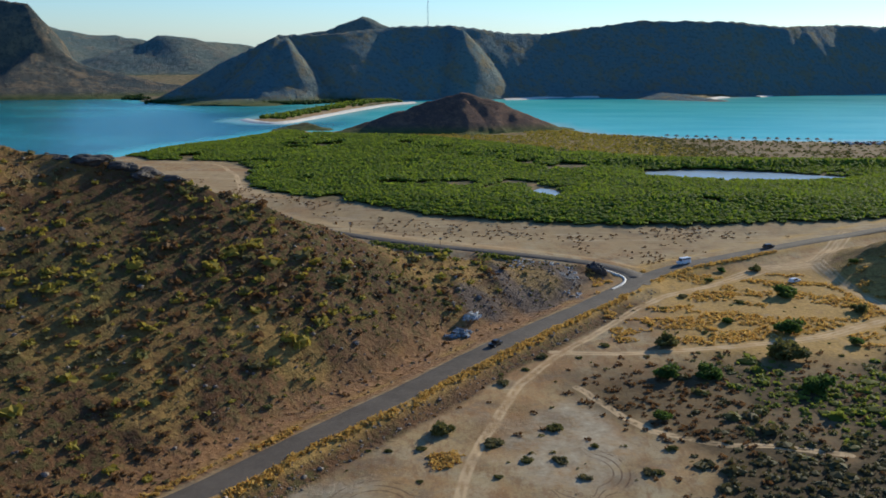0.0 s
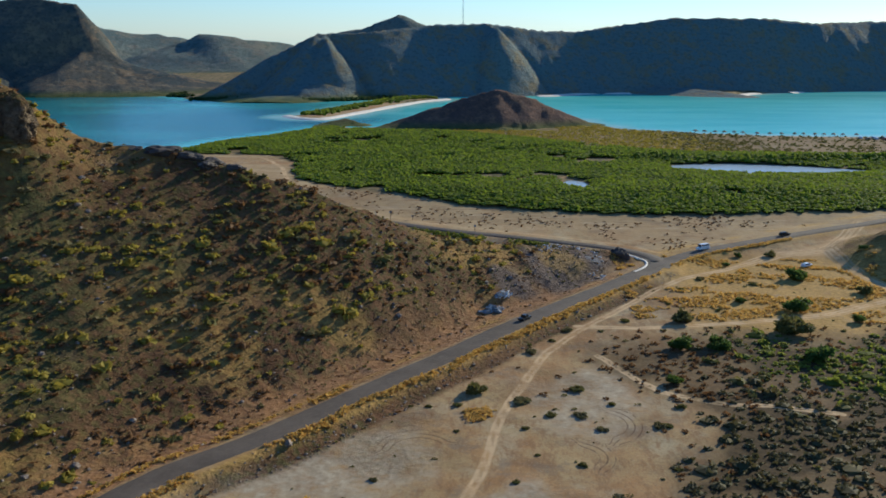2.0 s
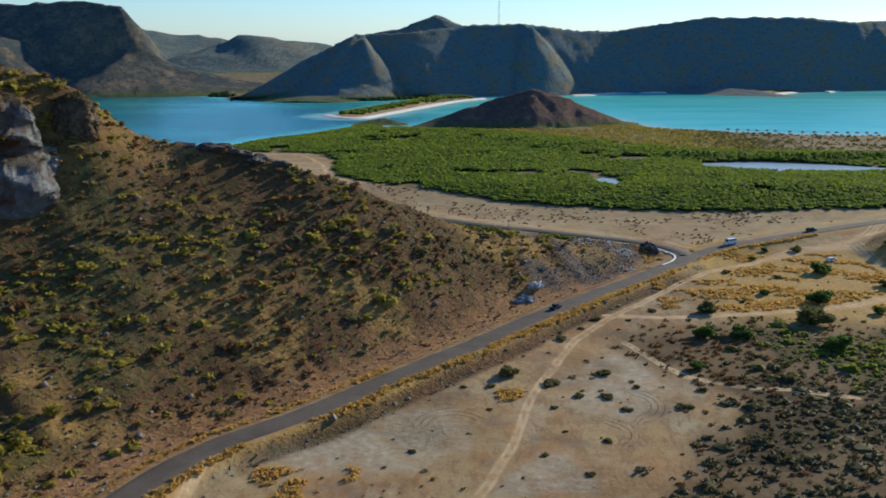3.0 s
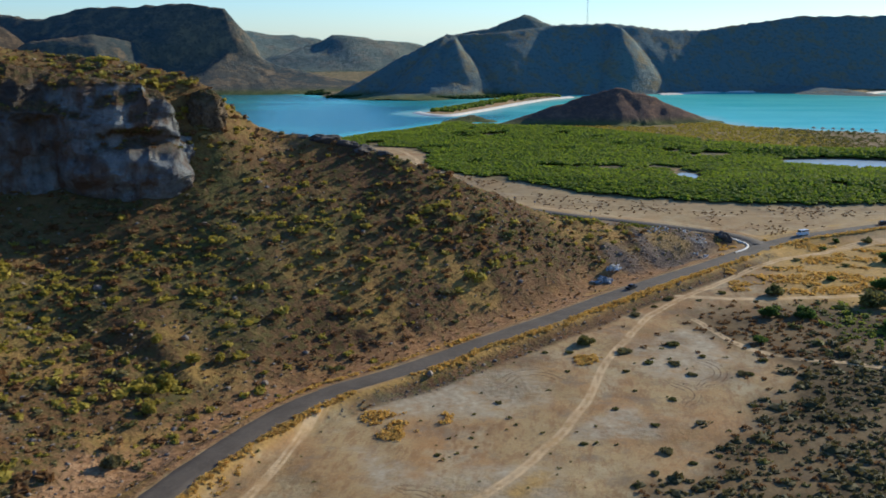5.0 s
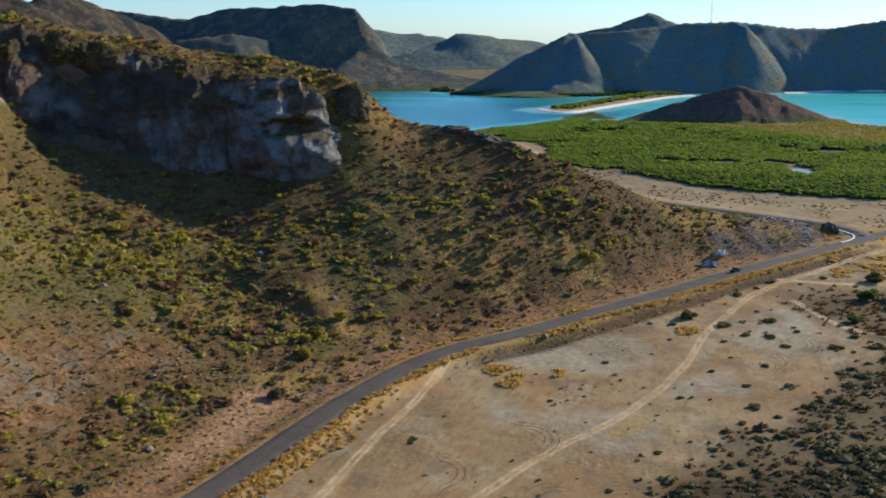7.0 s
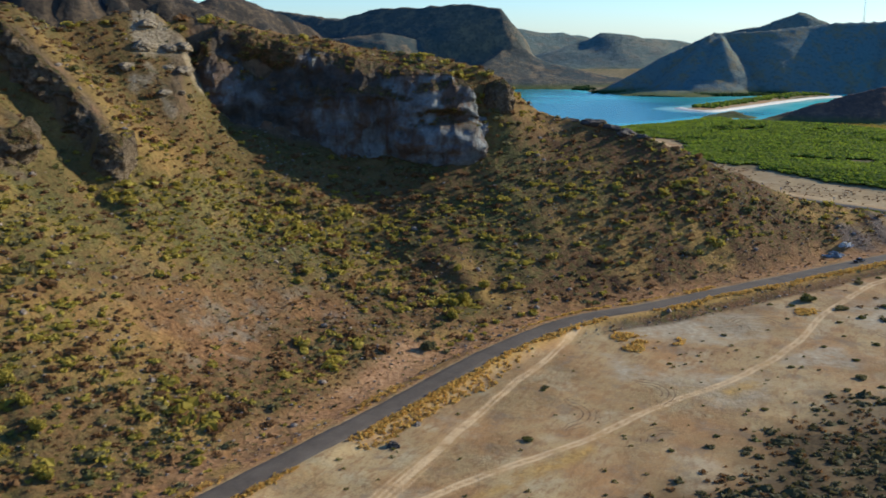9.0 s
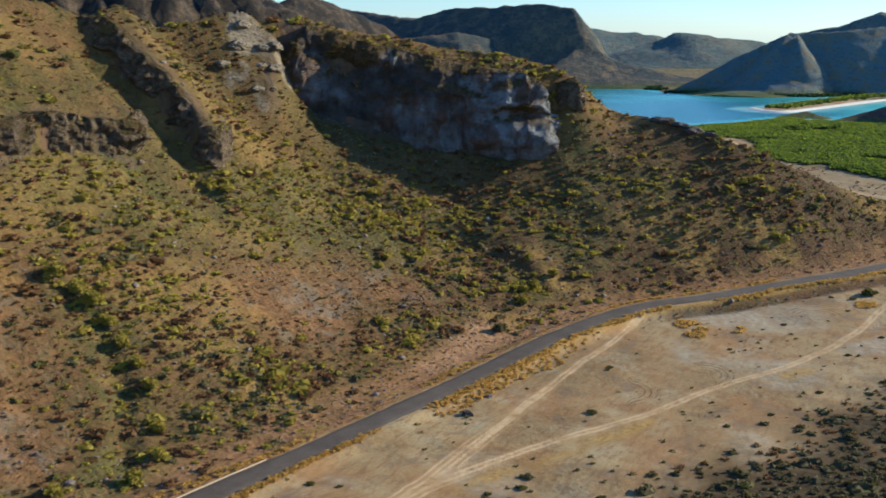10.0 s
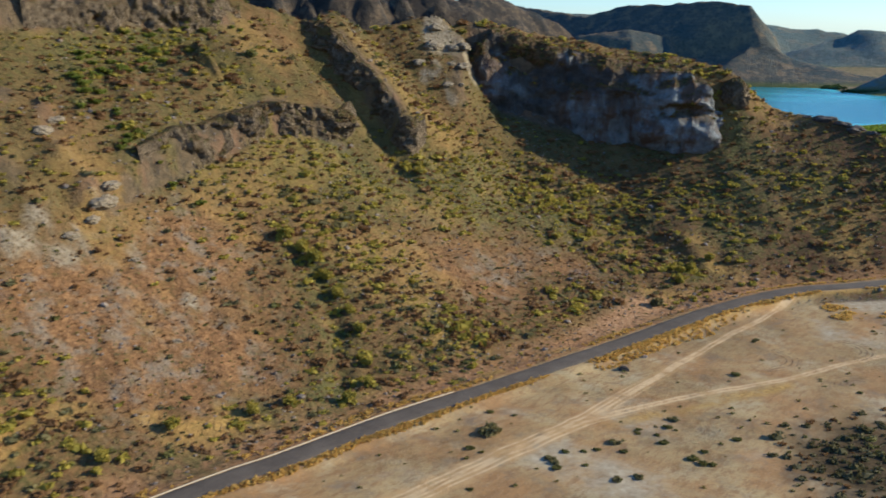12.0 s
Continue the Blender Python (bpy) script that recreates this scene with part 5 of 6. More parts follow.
# ---- vehicles ----
def car(label, paint, place, turn, van=False, pickup=False, group=""):
    root = thing("van" if van else "car", label, "van" if van else "car", group)
    root.matrix_basis = at(place[0], place[1], turn)
    if polyline(np.array([place[0]]), np.array([place[1]]), ROAD)[0][0] < 4:
        root.matrix_basis.translation.z = road_level(place[1]) + 0.1
    ln, wd, hi = (5.4, 1.95, 2.35) if van else (4.6, 1.8, 1.5)
    bm = bmesh.new()
    box(bm, -ln / 2, ln / 2, -wd / 2, wd / 2, 0.32, hi * (0.48 if van else 0.6), 0.09)
    if van:
        box(bm, -ln / 2 + 0.05, ln / 2 - 0.9, -wd / 2 + 0.03, wd / 2 - 0.03, hi * 0.45, hi, 0.14, 0.94)
    elif pickup:
        box(bm, -0.9, 1.0, -wd / 2 + 0.08, wd / 2 - 0.08, hi * 0.58, hi * 1.08, 0.10, 0.86)
    else:
        box(bm, -ln / 2 + 0.25, ln / 2 - 1.25, -wd / 2 + 0.08, wd / 2 - 0.08, hi * 0.58, hi, 0.10, 0.86)
    part("body", bm, paint, root, smooth=False)
    front = ln / 2 - 0.9 if van else (1.0 if pickup else ln / 2 - 1.25)
    back = -ln / 2 if van else (-0.9 if pickup else -ln / 2 + 0.25)
    top = hi * 0.93 if van else hi * (1.02 if pickup else 0.94)
    low = hi * (0.58 if van else 0.64)
    bm = bmesh.new()
    a = [bm.verts.new(p) for p in ((front + 0.02, -wd / 2 + 0.2, low), (front + 0.02, wd / 2 - 0.2, low), (front - 0.10, wd / 2 - 0.26, top), (front - 0.10, -wd / 2 + 0.26, top))]
    bm.faces.new(a)
    bmesh.ops.solidify(bm, geom=bm.faces[:], thickness=0.03)
    part("windscreen", bm, M["glass"], root)
    for side in (-1, 1):
        bm = box(bmesh.new(), back + 0.3, front - 0.25, side * (wd / 2 - 0.07) - 0.012, side * (wd / 2 - 0.07) + 0.012, low, top - 0.05, 0.0, 0.92)
        part("side_window", bm, M["glass"], root)
        lamp = box(bmesh.new(), ln / 2 - 0.03, ln / 2 + 0.02, side * wd * 0.36 - 0.15, side * wd * 0.36 + 0.15, 0.62, 0.8, 0.015)
        part("headlight", lamp, M["silver"], root, "clear headlight")
    for x in (-ln * 0.31, ln * 0.31):
        for side in (-1, 1):
            bm = bmesh.new()
            bmesh.ops.create_cone(bm, cap_ends=True, segments=16, radius1=0.34, radius2=0.34, depth=0.22, matrix=Matrix.Translation((x, side * (wd / 2 - 0.1), 0.34)) @ Matrix.Rotation(radians(90), 4, "X"))
            wheel = part("wheel", bm, M["rubber"], root)
            bm = bmesh.new()
            bmesh.ops.create_cone(bm, cap_ends=True, segments=12, radius1=0.2, radius2=0.18, depth=0.24, matrix=Matrix.Translation((x, side * (wd / 2 - 0.1), 0.34)) @ Matrix.Rotation(radians(90), 4, "X"))
            part("rim", bm, M["steel"], wheel)
    return root


along = math.atan2(16, 24)
car("white passenger van on the asphalt near the junction", M["white"], (84, 329.5), along + math.pi, van=True)
car("black pickup truck driving along the road", M["black"], (14, 244.5), math.atan2(32, 23), pickup=True)
car("dark car on the road past the junction", M["black"], (120.5, 351), math.atan2(14, 27))
car("white car parked beside a large bush", M["white"], (117, 313), 0.6)

# ---- lattice mast and hut on the headland ----
mast = thing("radio_mast", "thin steel lattice mast on the ridge top", "mast")
top_z = min(headland.data.vertices, key=lambda v: math.hypot(v.co.x + 21, v.co.y - 1229)).co.z
mast.matrix_basis = Matrix.Translation((-21, 1229, top_z - 1))
H = 35.0
for k in range(3):
    a = 2.094 * k
    part("leg", tube(bmesh.new(), [(1.0 * math.cos(a), 1.0 * math.sin(a), 0), (0.35 * math.cos(a), 0.35 * math.sin(a), H)], [0.16, 0.10], 5), M["steel"], mast)
for k in range(14):
    z0, z1 = H * k / 14, H * (k + 1) / 14
    for j in range(3):
        a, b = 2.094 * (j + k), 2.094 * (j + k + 1)
        ra, rb = 1.0 - 0.65 * z0 / H, 1.0 - 0.65 * z1 / H
        part("brace", tube(bmesh.new(), [(ra * math.cos(a), ra * math.sin(a), z0), (rb * math.cos(b), rb * math.sin(b), z1)], [0.07, 0.07], 4), M["steel"], mast)
part("antenna", tube(bmesh.new(), [(0, 0, H - 2), (0, 0, H + 3)], [0.08, 0.05], 5), M["steel"], mast)
hut = thing("equipment_hut", "small grey equipment hut beside the mast", "hut")
hut.matrix_basis = Matrix.Translation((-15, 1230, top_z - 0.9))
part("wall", box(bmesh.new(), -4, 4, -2.5, 2.5, 0, 3.2, 0.05), M["concrete"], hut)
part("roof", box(bmesh.new(), -4.4, 4.4, -2.9, 2.9, 3.2, 3.6, 0.05), M["steel"], hut)

# ---- sunshades and vehicles at the beach ----
shade = thing("sunshade", "round palm-thatched sunshade on the beach", "sunshade", "sunshades along the beach")
part("post", tube(bmesh.new(), [(0, 0, -0.4), (0.03, 0, 1.3), (0, 0, 2.6)], [0.09, 0.08, 0.07], 7), M["wood"], shade)
bm = bmesh.new()
rings = []
for rad, z in ((0.08, 3.2), (0.7, 2.9), (1.4, 2.45), (1.95, 2.0), (1.9, 1.92), (0.6, 2.6)):
    rings.append([bm.verts.new((rad * (1 + 0.07 * math.sin(5 * a)) * math.cos(a), rad * (1 + 0.07 * math.cos(7 * a)) * math.sin(a), z - (0.1 * (k % 2) if rad > 1.5 else 0))) for k, a in enumerate(np.linspace(0, 6.2832, 18, endpoint=False))])
for p, q in zip(rings[:-1], rings[1:]):
    for k in range(18):
        bm.faces.new((p[k], q[k], q[(k + 1) % 18], p[(k + 1) % 18]))
part("thatch_roof", bm, M["thatch"], shade)
shade_x = [159, 165, 172, 178, 185, 191, 200, 209, 217, 226, 232, 239, 246, 252, 259, 268]
for k, x in enumerate(shade_x):
    y = float(np.interp(x, [112, 164, 204, 263, 330], [716, 690, 678, 673, 676])) + r.uniform(-2, 1)
    m = Matrix.Translation((x, y, max(0.3, float(height_at(x, y)[0])))) @ Matrix.Rotation(k * 1.3, 4, "Z") @ Matrix.Scale(0.95, 4)
    if k:
        copy_thing(shade, m)
    else:
        shade.matrix_basis = m
paints = ["white", "silver", "black", "white", "red", "silver", "white", "black"]
for k in range(20):
    x, y = 268 + (k % 10) * 6.2 + r.uniform(-1.5, 1.5), 660 - (k // 10) * 7 + r.uniform(-1.5, 1.5)
    car({"white": "white car", "silver": "silver car", "black": "black car", "red": "red car"}[paints[k % 8]] + " parked in the row behind the beach", M[paints[k % 8]], (x, y), 1.57 + r.uniform(-0.15, 0.15), group="cars parked at the beach")

# ---- debris heaps ----
for x, y, big, tint in ((4.5, 258.5, 1.15, "rubble"), (7.8, 266, 0.95, "concrete")):
    heap = thing("debris_heap", "dumped heap of blue-grey and white broken slabs below the slope" if tint == "rubble" else "pale heap of broken concrete slabs below the slope", "debris")
    heap.matrix_basis = at(x, y, 0.7, big, 0.2)
    for k in range(16):
        a, d = r.uniform(0, 6.28), abs(r.normal(0, 1.9))
        s = r.uniform(0.5, 1.3)
        bm = box(bmesh.new(), -s, s, -s * r.uniform(0.4, 0.9), s * r.uniform(0.4, 0.9), -0.14, 0.14, 0.04)
        bmesh.ops.transform(bm, matrix=Matrix.Translation((d * math.cos(a) * 1.6, d * math.sin(a) * 0.8, max(0.15, 1.5 - 0.55 * d))) @ Euler((r.normal(0, 0.5), r.normal(0, 0.5), r.uniform(0, 6))).to_matrix().to_4x4(), verts=bm.verts)
        part("slab", bm, M[tint if k % 3 else ("white" if tint == "concrete" else "concrete")], heap)
    v, f = lumps(r, np.stack([r.normal(0, 1.8, 30), r.normal(0, 1.0, 30), r.uniform(0, 0.6, 30)], -1), r.uniform(0.25, 0.7, 30), r.uniform(0.2, 0.5, 30), 0.4)
    tagged(raw_mesh("rubble", v, f, M["rubble"], False, heap), "blue-grey broken rubble", kind="stuff")


# ---- kerb, rocks, posts ----
def band(name, points, wide, high, mat):
    line = smooth_line(points, 1.0)
    d = np.gradient(line, axis=0)
    d /= np.linalg.norm(d, axis=1)[:, None]
    right = np.stack([d[:, 1], -d[:, 0]], 1)
    z = np.maximum(height_at(*line.T), road_level(line[:, 1]))
    v = np.stack([np.c_[line + right * o, z + h] for o, h in ((-wide / 2, -0.4), (-wide / 2 + 0.05, high), (wide / 2 - 0.05, high), (wide / 2, -0.4))], 1)
    i = np.arange(v.shape[0] * 4).reshape(-1, 4)
    f = np.stack([i[:-1, :-1], i[:-1, 1:], i[1:, 1:], i[1:, :-1]], -1).reshape(-1, 4)
    return raw_mesh(name, v.reshape(-1, 3), f, mat)


tagged(band("kerb", [(55, 318), (59, 316), (60.2, 311), (58.3, 305), (54, 299)], 0.9, 0.3, M["concrete"]), "curved white concrete kerb round the junction corner", "kerb", kind="structure")
tagged(ribbon("road", smooth_line([(53.5, 294), (58.5, 299.5), (61.5, 305), (62.6, 311), (61.2, 317.5), (55.5, 323)], 1.0), [-2.2, -1.8, 0, 2.2, 3.0], [-0.2, 0.045, 0.06, 0.05, 0.03], M["asphalt"]),
       "asphalt apron filling the inside of the junction bend", "road", kind="structure")
edge_line = road_line[(road_line[:, 1] < 0) & (road_line[:, 1] > -200)]
d = np.gradient(edge_line, axis=0)
d /= np.linalg.norm(d, axis=1)[:, None]
tagged(band("kerb", (edge_line + np.stack([-d[:, 1], d[:, 0]], 1) * (W + 0.55))[::3].tolist(), 0.4, 0.16, M["cream"]), "low cream concrete kerb along the road edge", "kerb", kind="structure")


def rock(label, place, size, seed, mat, sink=0.35, group="", turn=None):
    q = np.random.RandomState(seed)
    bm = bmesh.new()
    bmesh.ops.create_icosphere(bm, subdivisions=5 if max(size) > 6 else 4, radius=1)
    for v in bm.verts:
        p = v.co * 1.0
        n = 0.34 * noise.noise(p * 1.3 + Vector((seed, 0, 0))) + 0.16 * noise.noise(p * 3.1) + 0.07 * noise.noise(p * 7.0)
        cell = noise.voronoi(p * 1.7 + Vector((0, seed, 0)))[0]
        v.co = Vector((p.x * size[0], p.y * size[1], p.z * size[2])) * (1 + n - (0.22 if max(size) < 2.5 else 0.06) * (cell[1] - cell[0] < 0.12))
    ob = part("rock", bm, mat)
    ob.matrix_basis = at(place[0], place[1], q.uniform(0, 6.28) if turn is None else turn, 1.0, sink)
    return tagged(ob, label, "rock", group)


def slab(label, place, size, seed, turn, pitch=34, deep=0.5):
    """A broad layered outcrop: a squared dome, split by deep cracks and worn along its beds."""
    bm = bmesh.new()
    bmesh.ops.create_icosphere(bm, subdivisions=6 if size[1] > 20 else 5, radius=1)
    off = Vector((seed * 3.7, seed * 1.3, 0))
    for v in bm.verts:
        p = v.co.normalized()
        square = (abs(p.x) ** 2.5 + abs(p.y) ** 2.5 + abs(p.z) ** 2.5) ** (-1 / 2.5)
        w = Vector((p.x * size[0], p.y * size[1], p.z * size[2])) * square
        q = w * 0.16 + off
        n = 0.9 * noise.noise(q * 0.45) + 0.5 * noise.noise(q) + 0.30 * noise.noise(q * 2.3) + 0.20 * noise.noise(q * 6) + 0.10 * noise.noise(q * 14)
        beds = noise.noise(Vector((q.x * 0.5, q.y * 0.5, q.z * 4.0)))
        cell = noise.voronoi(Vector((q.x, q.y, q.z * 1.6)) * 0.8)[0]
        crack = 1.0 if cell[1] - cell[0] < 0.10 else 0.0
        w += p * min(size) * 0.34 * (n + 0.22 * beds - 0.34 * crack)
        v.co = w
    root = thing("outcrop", label, "rock", "outcrops of the ridge")
    root.matrix_basis = at(place[0], place[1], turn, 1.0, size[2] * deep) @ Matrix.Rotation(radians(pitch), 4, "Y")
    bm.normal_update()
    soil = [step(v.normal.z, 0.30, 0.75) for v in bm.verts]
    ob = part("slab", bm, M["outcrop"], root)
    ob.data.attributes.new("soil", "FLOAT", "POINT").data.foreach_set("value", np.array(soil, np.float32))
    q = np.random.RandomState(seed)
    for k in range(4 + int(size[1] / 6)):
        # broken blocks along the lower edge
        s = q.uniform(0.7, 1.9)
        bm = bmesh.new()
        bmesh.ops.create_icosphere(bm, subdivisions=3, radius=1)
        for v in bm.verts:
            v.co = Vector((v.co.x * s, v.co.y * s * 1.3, v.co.z * s * 0.8)) * (1 + 0.45 * noise.noise(v.co * 1.2 + Vector((k, seed, 0))) + 0.2 * noise.noise(v.co * 3 + Vector((0, k, seed))))
        bmesh.ops.translate(bm, verts=bm.verts, vec=(size[0] * q.uniform(0.85, 1.05), size[1] * q.uniform(-0.9, 0.9), size[2] * deep * 0.8))
        part("block", bm, M["outcrop"], root)
    return root


for k, (x, y, sx_, sy_, sz_, lean_) in enumerate([(-195, 85, 3.5, 3.5, 5, 0.1), (-202, 57, 5, 6, 4, -0.4)]):
    slab("weathered brown rock outcrop bulging from the hillside", (x, y), (sx_, sy_, sz_), 40 + k, lean_)
pillar = slab("weathered rock tower at the end of the cliff", (-124, 225), (6, 6.5, 11), 57, 0.5, 4, 0.42)
for k, (x, y, s) in enumerate([(-196, -44, 3.2), (-198, -40, 2.4), (-194, -49, 2.0), (-190, -58, 1.8), (-181, -45, 1.3), (-156, -51, 1.2), (-217, 129, 3.4), (-213, 137, 2.8), (-211, 142, 3.0), (-216, 119, 2.4),
                               (-205, 124, 2.0), (-209, 131, 1.8), (-206, 136, 2.6), (-221, 136, 2.8), (-202, 129, 1.3), (-214, -50, 2.6), (-217, -44, 2.2)]):
    rock("pale weathered rock breaking through the hillside", (x, y), (s, s * 1.6, s * 0.65), 70 + k, M["palestone"], s * 0.5, "pale rocks of the hillside", 0.2 + 0.3 * math.sin(k))
rock("large dark rock outcrop at the tip of the slope", (51, 315.5), (3.6, 2.6, 3.0), 2, M["darkrock"], 0.2)
for k, (x, y, s) in enumerate([(-91, 249, 2.7), (-84, 250.5, 2.2), (-78, 252, 2.6), (-72, 253, 1.8), (-99, 247, 1.6)]):
    rock("dark weathered boulder on the ridge crest", (x, y), (s * 2.1, s * 1.3, s * 0.7), 20 + k, M["darkrock"], s * 0.3, "boulders on the ridge crest")
rock("dark grey boulder among dry grass at the roadside", (-75.7, 41), (1.8, 1.5, 1.3), 9, M["darkrock"], 0.2)
rock("small brown boulder on the gravel at the roadside", (-76, 54), (1.2, 0.9, 0.8), 10, M["stone"], 0.1)
for x, y, tall in ((-36, 368, 4.2), (-1, 351.5, 3.0), (-27, 371, 2.2)):
    pole = thing("sign_post", "thin dark post with a small plate beside the side road", "sign post")
    pole.matrix_basis = at(x, y)
    part("post", tube(bmesh.new(), [(0, 0, -0.5), (0, 0, tall)], [0.09, 0.08], 6), M["wood"], pole)
    part("plate", box(bmesh.new(), -0.45, 0.45, -0.03, 0.03, tall - 0.9, tall - 0.1, 0.02), M["steel"], pole)


def beach(points, wide, label):
    line = smooth_line(points, 4.0)
    d = np.gradient(line, axis=0)
    d /= np.linalg.norm(d, axis=1)[:, None]
    right = np.stack([d[:, 1], -d[:, 0]], 1)
    rag = 1 + 0.7 * fbm(line[:, 0], line[:, 1], 30, 3)[:, None]
    v = np.stack([np.c_[line + right * o * rag, np.full(len(line), h)] for o, h in ((-wide / 2, 0.9), (-wide * 0.3, 1.5), (wide * 0.2, 0.9), (wide / 2, -0.5))], 1)
    i = np.arange(v.shape[0] * 4).reshape(-1, 4)
    f = np.stack([i[:-1, :-1], i[:-1, 1:], i[1:, 1:], i[1:, :-1]], -1).reshape(-1, 4)
    return tagged(raw_mesh("beach", v.reshape(-1, 3), f, M["shell"]), label, "beach", kind="structure")


beach([(70, 1138), (90, 1150), (115, 1176), (150, 1202), (190, 1206)], 14, "white sand beach under the headland")
beach([(306, 1147), (316, 1162), (328, 1194), (352, 1222)], 13, "small bright sand beach beside the rocky point")
beach([(397, 1238), (450, 1300), (502, 1346), (627, 1362), (760, 1386)], 10, "thin sand beach along the far shore")
beach([(-170, 828), (-152, 801), (-132, 799), (-111, 862), (-83, 960), (-59, 1030), (-33, 1072)], 9, "white sand edge of the spit")

# ---- grass, stones and scrub as stuff ----
def verge(side, near, far, start, end, gap, chance):
    n = int((end - start) / gap)
    s = np.linspace(start, end, n) + rng.uniform(-gap, gap, n)
    lengths = np.r_[0, np.cumsum(np.hypot(*np.diff(road_line, axis=0).T))]
    p = np.stack([np.interp(s, lengths, road_line[:, i]) for i in (0, 1)], 1)
    q = np.stack([np.interp(s + 1, lengths, road_line[:, i]) for i in (0, 1)], 1)
    d = (q - p) / np.linalg.norm(q - p, axis=1)[:, None]
    off = rng.uniform(near, far, n) * (0.6 + 0.9 * (fbm(s, 0 * s, 14, 3) + 0.5))
    xy = p + np.stack([d[:, 1], -d[:, 0]], 1) * (W + off)[:, None] * side
    keep = fbm(s + 300 * side, 0 * s, 22, 3) + 0.5 + rng.normal(0, 0.14, n) > 1 - chance
    return xy[keep]


tufts = np.concatenate([verge(1, 0.6, 2.2, 60, 690, 0.24, 0.72), verge(1, 0.8, 6.0, 285, 380, 0.2, 0.68), verge(-1, 1.2, 4.5, 60, 470, 0.32, 0.6)])
fx, fy = jittered(rng, (48, 150, 252, 322), 1.1)
sel = (fbm(fx, fy * 2.2, 12, 4) > 0.02) & (land(fx, fy)[1]["track"] < 0.3) & (rng.rand(len(fx)) < 0.75)
px, py = jittered(rng, (-52, -30, 126, 142), 0.9)
sel2 = fbm(px, py, 6, 3) > 0.08
yx, yy = jittered(rng, (-6, 6, 174, 190), 0.9)
round_patch = np.hypot(yx / 3.6, (yy - 182) / 6) + 0.9 * fbm(yx, yy, 4, 3) < 0.8
yx, yy = yx[round_patch], yy[round_patch]
tufts = np.concatenate([tufts, np.stack([fx[sel], fy[sel]], -1), np.stack([px[sel2], py[sel2]], -1), np.stack([yx, yy], -1)])
tufts = tufts[land(tufts[:, 0], tufts[:, 1])[1]["road"] > W + 0.4]
c = np.c_[tufts, height_at(*tufts.T)]
size = rng.uniform(0.4, 0.95, len(c))
stuff("dry_grass", [cards(rng, c, size, size * 0.7, 11, 0.55, 0.5)], M["straw"], "golden dry grass tufts along the road verge and field", "grass")
# stones on the slope
tx, ty = jittered(rng, (-300, 60, -130, 330), 2.6)
tz, tm = land(tx, ty)
sel = (tm["hill"] > 0.4) & (tm["road"] > 6) & (rng.rand(len(tx)) < 0.22 + 0.8 * np.clip(fbm(tx, ty, 30, 3), -0.2, 1))
size = rng.uniform(0.18, 0.55, sel.sum()) * (1 + 1.2 * (rng.rand(sel.sum()) > 0.95))
stuff("stones", [lumps(rng, np.c_[tx[sel], ty[sel], tz[sel] + 0.1], size, size * 0.7, 0.35, False)], M["stone"], "brown and grey stones strewn over the hillside", "stones")
# dense scrub of the eastern flat, low clumps of the plain and the sand, yellow scrub of the dunes
ex, ey = jittered(rng, (-30, 215, -110, 275), 2.35)
ez, em = land(ex, ey)
depth = inside(ex, ey, DENSE)
patchy = fbm(ex, ey, 30, 4)
bright = np.exp(-(((ex - 98) / 34) ** 2 + ((ey - 218) / 24) ** 2))
clear = step(fbm(ex + 40, ey, 17, 4), -0.16, 0.06)
live = (rng.rand(len(ex)) < np.interp(depth + 22 * fbm(ex, ey, 26, 4), [-8, 4, 16], [0.03, 0.6, 0.95]) * (0.45 + 0.55 * clear)) & (em["track"] < 0.4)
dead = (ey > 188) & (ex < 52 + 22 * rng.rand(len(ex)))
sel = (live & dead) | ((rng.rand(len(ex)) < 0.5 * np.interp(depth + 22 * fbm(ex, ey, 26, 4), [-10, 8], [0, 1])) & (em["track"] < 0.3) & ~live)
sel &= em["road"] > 12
size = rng.uniform(0.5, 1.25, sel.sum())
stuff("dry_scrub", [cards(rng, np.c_[ex[sel], ey[sel], ez[sel]], size, size * 0.5, 14, 0.4)], M["brown"], "low dead brown scrub beside the track", "scrub")
tone = bright + 0.35 * patchy + rng.normal(0, 0.10, len(ex))
for key, name, lo, hi, label in (("dusky", "scrub", -9, 0.26, "dark olive scrub spreading over the flat"), ("olive", "scrub", 0.26, 0.48, "green scrub spreading over the flat"), ("lush", "shrubs", 0.48, 9, "bright green shrubs spreading over the flat")):
    sel = live & (em["road"] > 12) & (tone > lo) & (tone <= hi) & (depth > -14) & ~dead
    size = np.clip(rng.lognormal(0.05, 0.45, sel.sum()), 0.4, 2.8)
    c = np.c_[ex[sel], ey[sel], ez[sel]]
    stuff(name, [lumps(rng, c, size * 0.85, size * 0.34, 0.25, False), cards(rng, c, size, size * 0.48, 9, 0.38)], M[key], label, "scrub")
dx, dy = jittered(rng, (-45, 420, 560, 830), 2.7)
dz, dm = land(dx, dy)
sel = (dm["bay"] < -8) & (dm["mangrove"] < 1) & (rng.rand(len(dx)) < np.interp(dx, [140, 200], [0.85, 0.3]) + 0.5 * fbm(dx, dy, 30, 3)) & ((dx > 60) | (dy < 700))
size = rng.uniform(0.7, 1.7, sel.sum())
c = np.c_[dx[sel], dy[sel], dz[sel]]
yellow = c[:, 0] + rng.normal(0, 18, len(c)) < 140
for key, sub_, label in (("lime", yellow, "yellow-green scrub on the dunes behind the beach"), ("olive", ~yellow, "olive scrub on the flat behind the beach")):
    stuff("dune_scrub", [cards(rng, c[sub_], size[sub_], size[sub_] * 0.55, 11, 0.4)], M[key], label, "scrub")
bx, by = jittered(rng, (-190, 330, 330, 470), 2.0)
